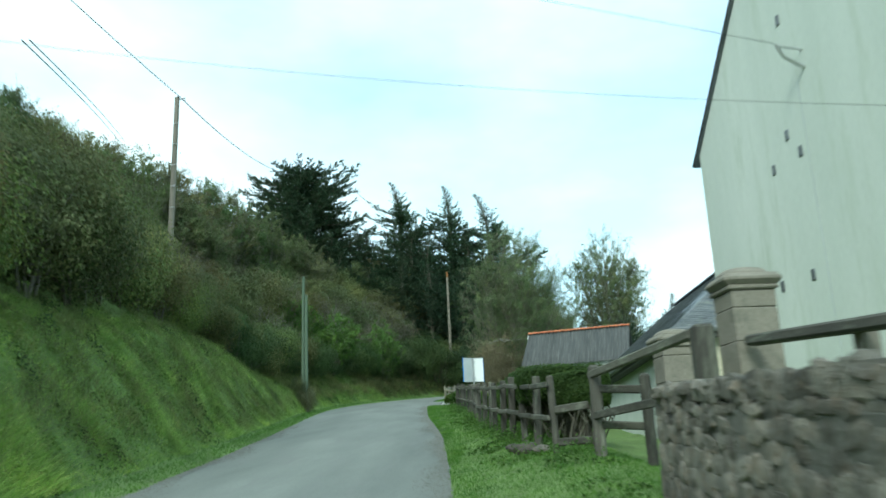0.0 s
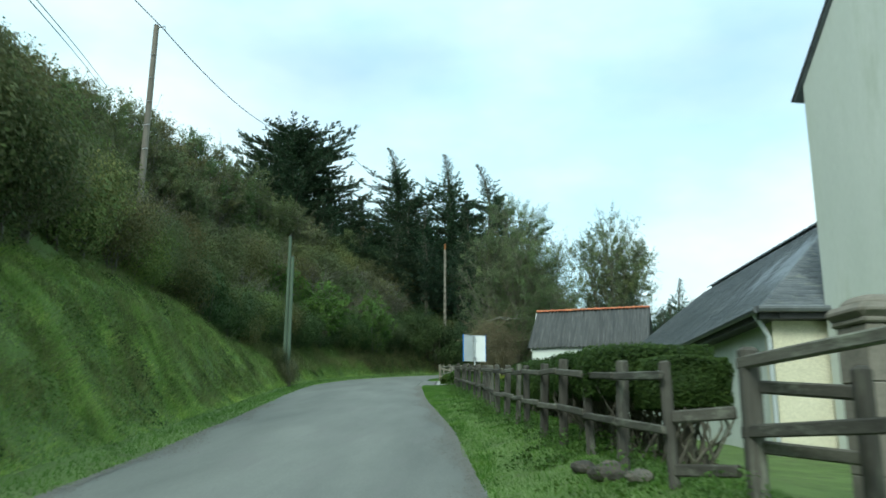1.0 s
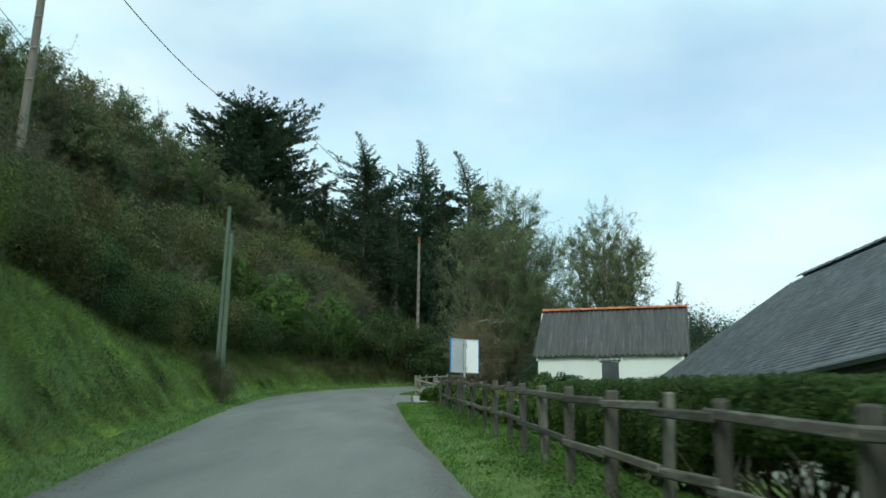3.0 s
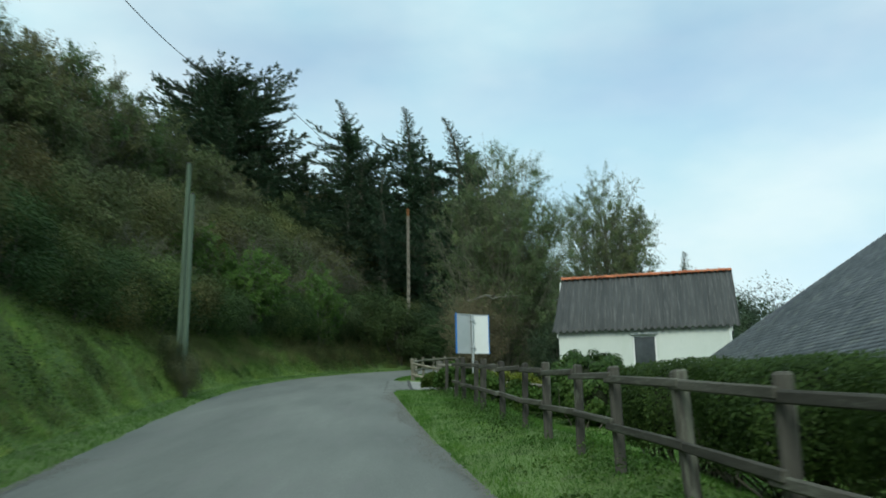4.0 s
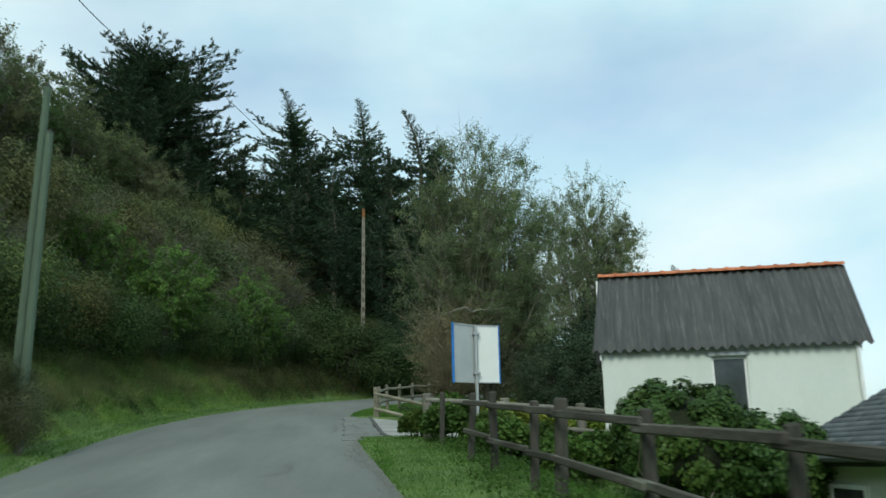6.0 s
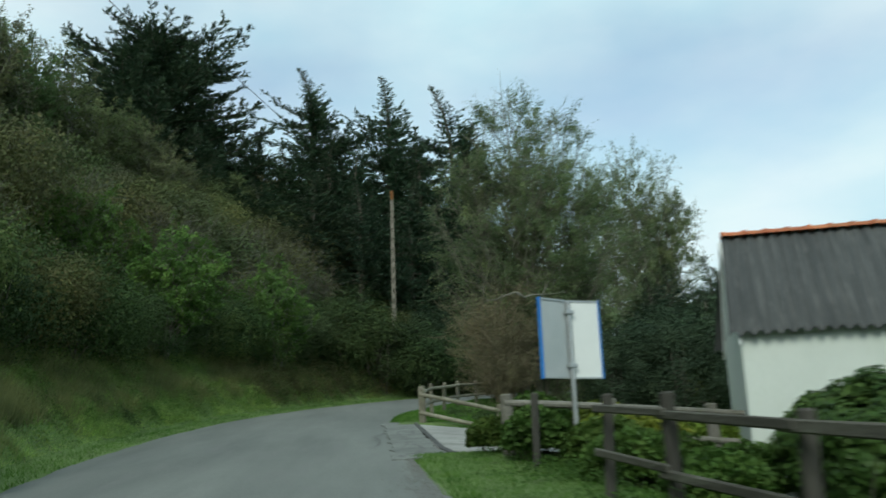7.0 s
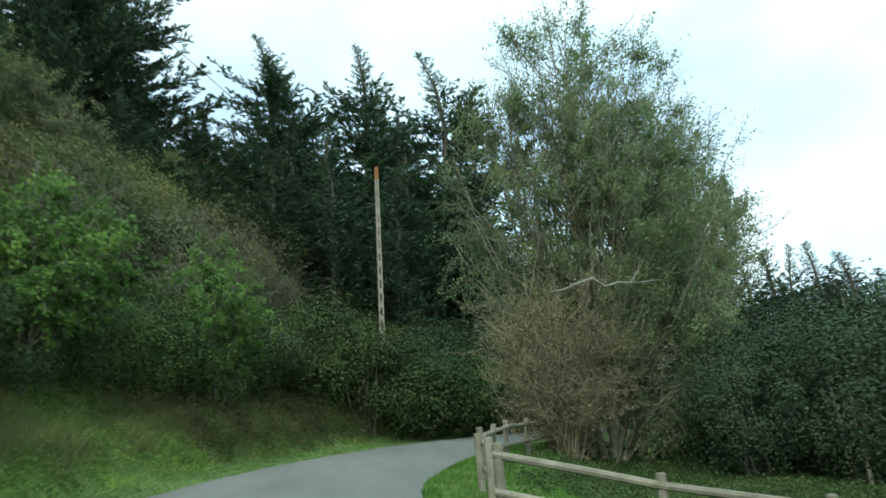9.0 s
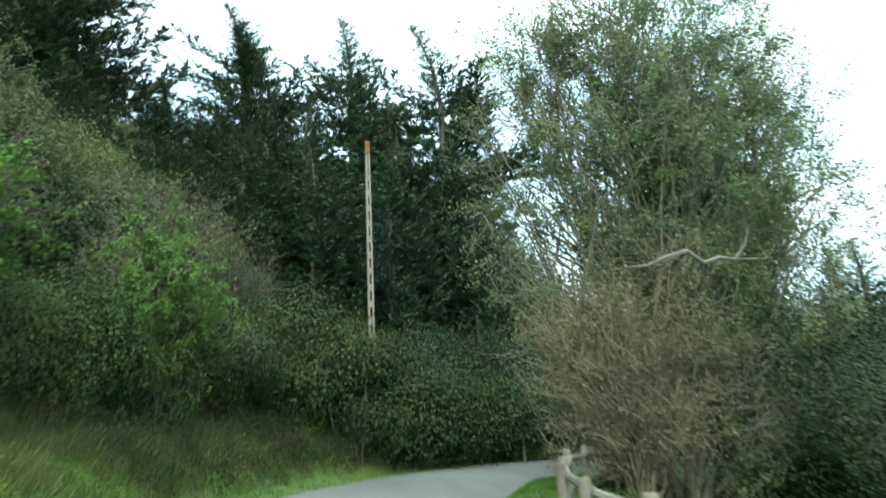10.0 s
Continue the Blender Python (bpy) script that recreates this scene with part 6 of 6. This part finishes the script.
for ob, x, y, topz, made in ((spire_a, -4.2, 80.0, 29.9, 0), (spire_b, 1.1, 79.3, 28.9, 0), (spire_a, 5.1, 76.6, 26.9, 1), (low_b, -2.3, 80.5, 25.6, 1), (low_a, 2.6, 79.8, 24.8, 1),
                             (low_b, -8.8, 80.5, 25.3, 1), (low_b, -10.5, 74.0, 23.0, 1), (low_a, -1.2, 76.0, 22.8, 1), (low_b, -5.6, 76.0, 22.4, 1), (low_a, 5.6, 73.6, 17.6, 1),
                             (low_a, -9.5, 72.0, 20.3, 1), (low_b, -6.6, 71.6, 18.6, 1), (low_a, -3.6, 72.6, 19.6, 1), (low_b, -0.8, 72.2, 18.8, 1), (low_a, 2.1, 73.0, 19.0, 1), (low_b, -12.6, 71.2, 20.6, 1), (low_a, -7.6, 77.2, 23.8, 1), (low_b, -11.0, 79.0, 26.0, 1), (low_a, -2.9, 77.0, 23.6, 1), (low_b, 3.0, 76.4, 22.6, 1)):
    hh = 14.5 if ob in (spire_a, spire_b) else 13.5 if ob is low_a else 13.0
    s = (topz - land1(x, y) + 0.3) / hh
    if ob in (low_a, low_b) and ob not in used:
        used.add(ob)
        stand(ob, x, y, 0.2, max(s, 0.75), 0.3, s / max(s, 0.75))
    elif made:
        plant_copy(ob, x, y, pr.uniform(-0.5, 0.5), max(s, 0.75), s / max(s, 0.75), 0.3)
    else:
        stand(ob, x, y, 0.0, s, 0.3)

# open-crowned trees on the inside of the bend
will_a = lobed_tree("willow_tree", "tall airy grey-green tree with pale upright twigs", "tree",
                    [(-0.1, 0.0, 11.0, 3.0, 2.6, 2.9, 1.0), (-2.2, -0.3, 7.4, 2.2, 2.3, 3.5, 1.15), (0.9, -1.0, 7.6, 2.7, 2.3, 3.8, 1.15), (3.2, 0.2, 7.3, 2.1, 2.1, 3.2, 0.85), (1.9, -0.6, 3.2, 2.0, 1.8, 2.6, 1.1), (-1.2, 0.8, 4.2, 1.9, 1.8, 2.2, 0.9)],
                    122000, 0.047, 301, "leaf_willow", "bark_willow", "trees inside the bend", 430, 10, 0.12, 0.9, 0.3, 0.8)
stand(will_a, 6.2, 58.2, 0.0, 1.0, 0.2, (18.7 - land1(6.2, 58.2)) / 13.8)
will_b = lobed_tree("willow_tree", "round-crowned grey-green tree behind the first", "tree",
                    [(0.1, 0.0, 11.2, 3.4, 2.8, 3.2, 0.9), (2.4, 0.2, 9.0, 2.3, 2.3, 3.0, 0.75), (-2.3, -0.2, 8.8, 2.3, 2.3, 3.2, 1.0), (0.4, -0.8, 5.2, 3.2, 2.4, 2.8, 1.1)],
                    75000, 0.062, 302, "leaf_willow", "bark_willow", "trees inside the bend", 260, 8, 0.14, 0.85, 0.2, 0.7)
stand(will_b, 15.9, 73.6, 0.0, 1.0, 0.2, (21.9 - land1(15.9, 73.6)) / 14.6)
plant_copy(will_b, 10.2, 67.0, 2.2, 0.55)
# a dead pale limb hanging across the foot of the crown
bm = bmesh.new()
inv = will_a.matrix_basis.inverted()
tube(bm, [inv @ Vector(p) for p in ((6.2, 58.4, 9.0), (5.5, 56.2, 9.0), (4.87, 54.2, 8.75), (4.46, 54.2, 8.63), (4.2, 54.25, 8.52), (3.85, 54.2, 8.48))], [0.06, 0.05, 0.036, 0.028, 0.02, 0.008], 6)
tube(bm, [inv @ Vector(p) for p in ((4.87, 54.2, 8.75), (5.19, 54.3, 8.58), (5.55, 54.4, 8.7), (5.87, 54.5, 8.69), (6.87, 55.0, 8.87))], [0.034, 0.032, 0.026, 0.02, 0.007], 6)
tube(bm, [inv @ Vector(p) for p in ((5.87, 54.5, 8.69), (6.05, 54.4, 8.95), (6.1, 54.3, 9.25))], [0.026, 0.018, 0.006], 5)
part("dead_limb", bm, "log_grey", will_a, "bare pale dead limb")
brown = vase_shrub("brown_shrub", "brown half-bare shrub with fine twigs", 4.5, 3.2, 15000, 0.03, 311, "leaf_brown", "bark_brown", "", 30, 13, 8)
stand(brown, 4.65, 56.6, 0.0, 1.1, 0.1)
# dark evergreens behind the garden
def plant_to(ob, x, y, top, wide):
    full = 13.5 if ob is spire_a else 13.0
    ob = low_a if ob is spire_a else low_b
    if ob not in used:
        used.add(ob)
        return stand(ob, x, y, pr.uniform(0, 6.28), wide, 0.3, (top - land1(x, y) + 0.3) / (full * wide))
    return plant_copy(ob, x, y, pr.uniform(0, 6.28), wide, (top - land1(x, y) + 0.3) / (full * wide), 0.3)


for ob, x, y, top, wide in ((spire_b, 11.8, 60.0, 10.6, 0.6), (spire_a, 13.4, 58.6, 9.7, 0.6), (spire_a, 10.3, 61.6, 9.0, 0.5), (spire_b, 15.4, 62.0, 11.7, 0.65), (spire_a, 18.3, 62.5, 10.9, 0.7), (spire_b, 17.0, 60.0, 9.8, 0.6), (spire_a, 20.5, 64.0, 11.0, 0.7),
                            (spire_b, 22.2, 75.0, 15.2, 0.75), (spire_b, 17.6, 75.0, 13.6, 0.8), (spire_b, 12.9, 60.6, 11.0, 0.75), (spire_a, 14.6, 59.0, 10.6, 0.8), (spire_b, 13.2, 57.6, 9.4, 0.7), (spire_a, 16.5, 57.0, 9.6, 0.8), (spire_b, 39.5, 90.0, 13.6, 0.9), (spire_a, 36.5, 90.0, 12.0, 0.9)):
    plant_to(ob, x, y, top, wide)
for x, y, s in ((12.5, 57.0, 0.9), (15.0, 57.5, 1.0), (18.0, 59.0, 1.1), (9.0, 60.0, 0.9), (21.0, 62.0, 1.2), (10.8, 58.2, 0.75)):
    plant(bush_a, x, y, s)
# dark evergreen shrubs closing the garden
dark = broadleaf("evergreen_shrub", "dense dark evergreen shrub behind the log fence, and shade-dark fill round the bend", "shrub", 3.6, 3.4, "leaf_dark", 22000, 0.036, 151, base=0.02, clumps=60, clump_r=0.7, stems=3, branch_n=10, thick=0.05, group="dark garden shrubs")
# the last four stand in the bend, dark-leaved to imitate its deep shade
for k, (x, y, s) in enumerate(((8.6, 55.2, 0.9), (10.8, 54.4, 1.05), (13.2, 54.0, 1.2), (10.2, 57.0, 1.2), (15.8, 54.6, 1.3), (13.0, 56.8, 1.4), (18.5, 55.5, 1.4), (24.6, 74.6, 2.7), (27.4, 74.0, 2.5), (21.4, 73.5, 2.4), (6.2, 70.3, 1.3), (9.0, 72.6, 1.5), (4.2, 70.9, 1.2), (1.6, 68.4, 1.1))):
    stand(dark, x, y, 0.4, s) if k == 0 else plant_copy(dark, x, y, pr.uniform(0, 6), s)


# ---- grass ----
def grass_patch(name, label, n, area, keep, height, width, seed, mat, lean=0.5, fine=True):
    xs, ys = scatter(n, *area, keep, seed)
    v, f = blades(xs, ys, height, width, seed + 1, lean=lean, fine=fine)
    return tagged(mesh_part(name, v, f, mat), label, "grass", kind="stuff")


grass_patch("verge_grass", "short bright green verge grass beside the fence", 420000, (0.0, 6.5, -4, 47), lambda x, y, dl, dr: (dr > -0.02) & (dr < 2.4) & ~((y > 39.6) & (y < 48.2) & (x > 0.2)), 0.065, 0.0055, 401, "grass", 1.0)
grass_patch("verge_grass", "short bright green grass edging the lane below the bank", 600000, (-9.0, 8.0, -2, 72), lambda x, y, dl, dr: (dl > -0.03) & (dl < 1.3), 0.085, 0.007, 403, "grass", 1.0)


def beside_left(n, run0, run1, d0, d1, seed, power=1.0):
    """Places beside the lane's left edge, thicker near the start for a power over 1."""
    r = np.random.default_rng(seed)
    run = run0 + (run1 - run0) * r.uniform(0, 1, n) ** power
    x, y = np.interp(run, LEFT_RUN, lane[:, 0]), np.interp(run, LEFT_RUN, lane[:, 1])
    tx, ty = np.interp(run + 0.4, LEFT_RUN, lane[:, 0]) - x, np.interp(run + 0.4, LEFT_RUN, lane[:, 1]) - y
    k = np.hypot(tx, ty)
    d = r.uniform(d0, d1, n)
    return x - ty / k * d, y + tx / k * d


RUN0 = float(np.interp(1.0, lane[:, 1], LEFT_RUN))
bx_, by_ = beside_left(420000, RUN0, RUN0 + 72, 0.65, 3.5, 405, 1.7)
# the grass stands taller in soft lumps
lumps_ = np.random.default_rng(408).uniform(0, 1, (2, 260))
lx_, ly_ = -8.0 + 9.0 * lumps_[0], 70.0 * lumps_[1]
lump_ = np.zeros(len(bx_))
for qx, qy in zip(lx_, ly_):
    near_ = np.abs(by_ - qy) < 1.5
    lump_[near_] += np.exp(-((bx_[near_] - qx) ** 2 + (by_[near_] - qy) ** 2) / 0.18)
v, f = blades(bx_, by_, 0.06 + 0.15 * np.clip(lump_, 0, 1.2), 0.007, 406, lean=2.2, fine=True)
tagged(mesh_part("bank_grass", v, f, "grass_rough"), "rough yellow-green grass and weeds on the bank", "grass", kind="stuff")
# tussocks
tx_, ty_ = beside_left(900, RUN0, RUN0 + 60, 0.9, 4.0, 461, 1.4)
rr_ = np.random.default_rng(462)
pick_ = np.repeat(np.arange(900), 110)
bx_, by_ = tx_[pick_] + rr_.normal(size=len(pick_)) * 0.13, ty_[pick_] + rr_.normal(size=len(pick_)) * 0.13
v, f = blades(bx_, by_, rr_.uniform(0.16, 0.3, 900)[pick_], 0.006, 463, lean=1.5, fine=True)
tagged(mesh_part("tussock_grass", v, f, "straw"), "pale straw-green tussocks scattered over the bank", "grass", kind="stuff")
grass_patch("dry_grass", "tall straw-coloured grass along the foot of the scrub", 300000, (-10.0, 3.0, 40, 65), lambda x, y, dl, dr: (dl > 1.1) & (dl < 3.3) & (bumps(x, y, 0.9, 7.0) > 0.0), 0.55, 0.007, 411, "straw", 1.0)
grass_patch("island_grass", "bright green grass on the corner past the driveway", 90000, (0.2, 8.0, 46.5, 62), lambda x, y, dl, dr: (dr > -0.02) & (dr < 2.5) & ((y > 48.0) | (x > 1.2)), 0.09, 0.008, 407, "grass", 0.9)
grass_patch("garden_grass", "garden lawn behind the fence", 60000, (2.0, 9.0, 24, 40), lambda x, y, dl, dr: (dr > 2.2) & (dr < 6), 0.08, 0.01, 409, "grass", 0.8)

# takes the dark leaf colour in place of shade from the trees
grass_patch("garden_grass", "rough unmown grass behind the log fence, coloured dark for tree shade", 110000, (1.5, 16.0, 48, 62), lambda x, y, dl, dr: (dr > 2.3) & (dr < 10), 0.16, 0.008, 413, "leaf_bush", 1.2)

# broad weeds and brambles in clumps on the bank
def weed_clumps(name, label, clumps, per, area, keep, size, tall, seed, mat):
    r = np.random.default_rng(seed)
    cx, cy = scatter(clumps, *area, keep, seed)
    rad = r.uniform(0.15, 0.5, len(cx))
    pick = np.repeat(np.arange(len(cx)), per)
    a, q = r.uniform(0, 2 * math.pi, len(pick)), np.sqrt(r.uniform(0, 1, len(pick)))
    x, y = cx[pick] + np.cos(a) * q * rad[pick], cy[pick] + np.sin(a) * q * rad[pick]
    h = tall * r.uniform(0.5, 1.3, len(cx))[pick] * (1 - 0.7 * q * q) * r.uniform(0.3, 1.0, len(pick))
    v, f = leaves(np.stack([x, y, land(x, y) + h], 1), size, 0.9, 0.6, seed + 1)
    return tagged(mesh_part(name, v, f, mat), label, "weeds", kind="stuff")


on_bank = lambda x, y, dl, dr: (dl > 0.9) & (dl < 3.4)
weed_clumps("bank_weeds", "dull green nettles and broad weeds on the bank", 300, 120, (-9.0, 4.0, 0, 70), on_bank, 0.02, 0.2, 421, "leaf_thicket")
weed_clumps("bank_weeds", "bright low weeds on the grassy bank", 3000, 90, (-9.0, 4.0, 0, 70), on_bank, 0.026, 0.28, 431, "leaf_weed")
weed_clumps("bank_weeds", "dark green dock and nettle clumps in the bank's hollows", 420, 90, (-9.0, 4.0, 0, 48), on_bank, 0.03, 0.3, 435, "leaf_bush")
far_bank = lambda x, y, dl, dr: (dl > 0.85) & (dl < 3.8)
weed_clumps("bank_weeds", "tall dull weeds and bramble on the far bank", 4200, 100, (-9.0, 8.0, 57, 74), far_bank, 0.028, 0.7, 481, "leaf_thicket")
weed_clumps("bank_weeds", "dark green bramble and nettles on the far bank", 2600, 90, (-9.0, 8.0, 58, 74), far_bank, 0.03, 0.75, 485, "leaf_bush")
weed_clumps("bank_weeds", "yellow-green tall grass and weeds below the hazels", 3200, 100, (-9.0, 6.0, 44, 63), lambda x, y, dl, dr: (dl > 0.75) & (dl < 3.4), 0.026, 0.34, 487, "leaf_weed")
weed_clumps("verge_weeds", "low dandelion and dock leaves in the verge", 260, 40, (0.5, 5.0, 0, 40), lambda x, y, dl, dr: (dr > 0.5) & (dr < 1.9), 0.024, 0.06, 441, "leaf_bright")
weed_clumps("garden_weeds", "broad weeds behind the log fence", 500, 60, (1.5, 14.0, 48.5, 60), lambda x, y, dl, dr: (dr > 1.6) & (dr < 9), 0.03, 0.3, 471, "leaf_bush")
weed_clumps("fence_weeds", "tangled weeds round the fence posts", 800, 80, (1.5, 5.2, 6, 39), lambda x, y, dl, dr: (np.abs(x - interp(FENCE_X, y)) < 0.35), 0.02, 0.28, 451, "leaf_bright")


# loose stones at the foot of the fence
for k, (x, y, sz) in enumerate(((3.75, 8.3, 0.16), (3.95, 7.9, 0.12), (3.6, 8.9, 0.13), (3.85, 8.75, 0.1))):
    bm = bmesh.new()
    bmesh.ops.create_icosphere(bm, subdivisions=2, radius=sz)
    rr = random.Random(k)
    for v in bm.verts:
        v.co = Vector((v.co.x * 1.3, v.co.y, v.co.z * 0.6)) * (1 + 0.18 * noise.noise(v.co * 9 + Vector((k, 0, 0))))
    st = part("loose_stone", bm, "stone_wall")
    st.matrix_basis = pose(x, y, land1(x, y) + sz * 0.35, 0, 0, k * 50)
    tagged(st, "rough brownish stone lying by the fence post", "stone", "loose stones by the fence")
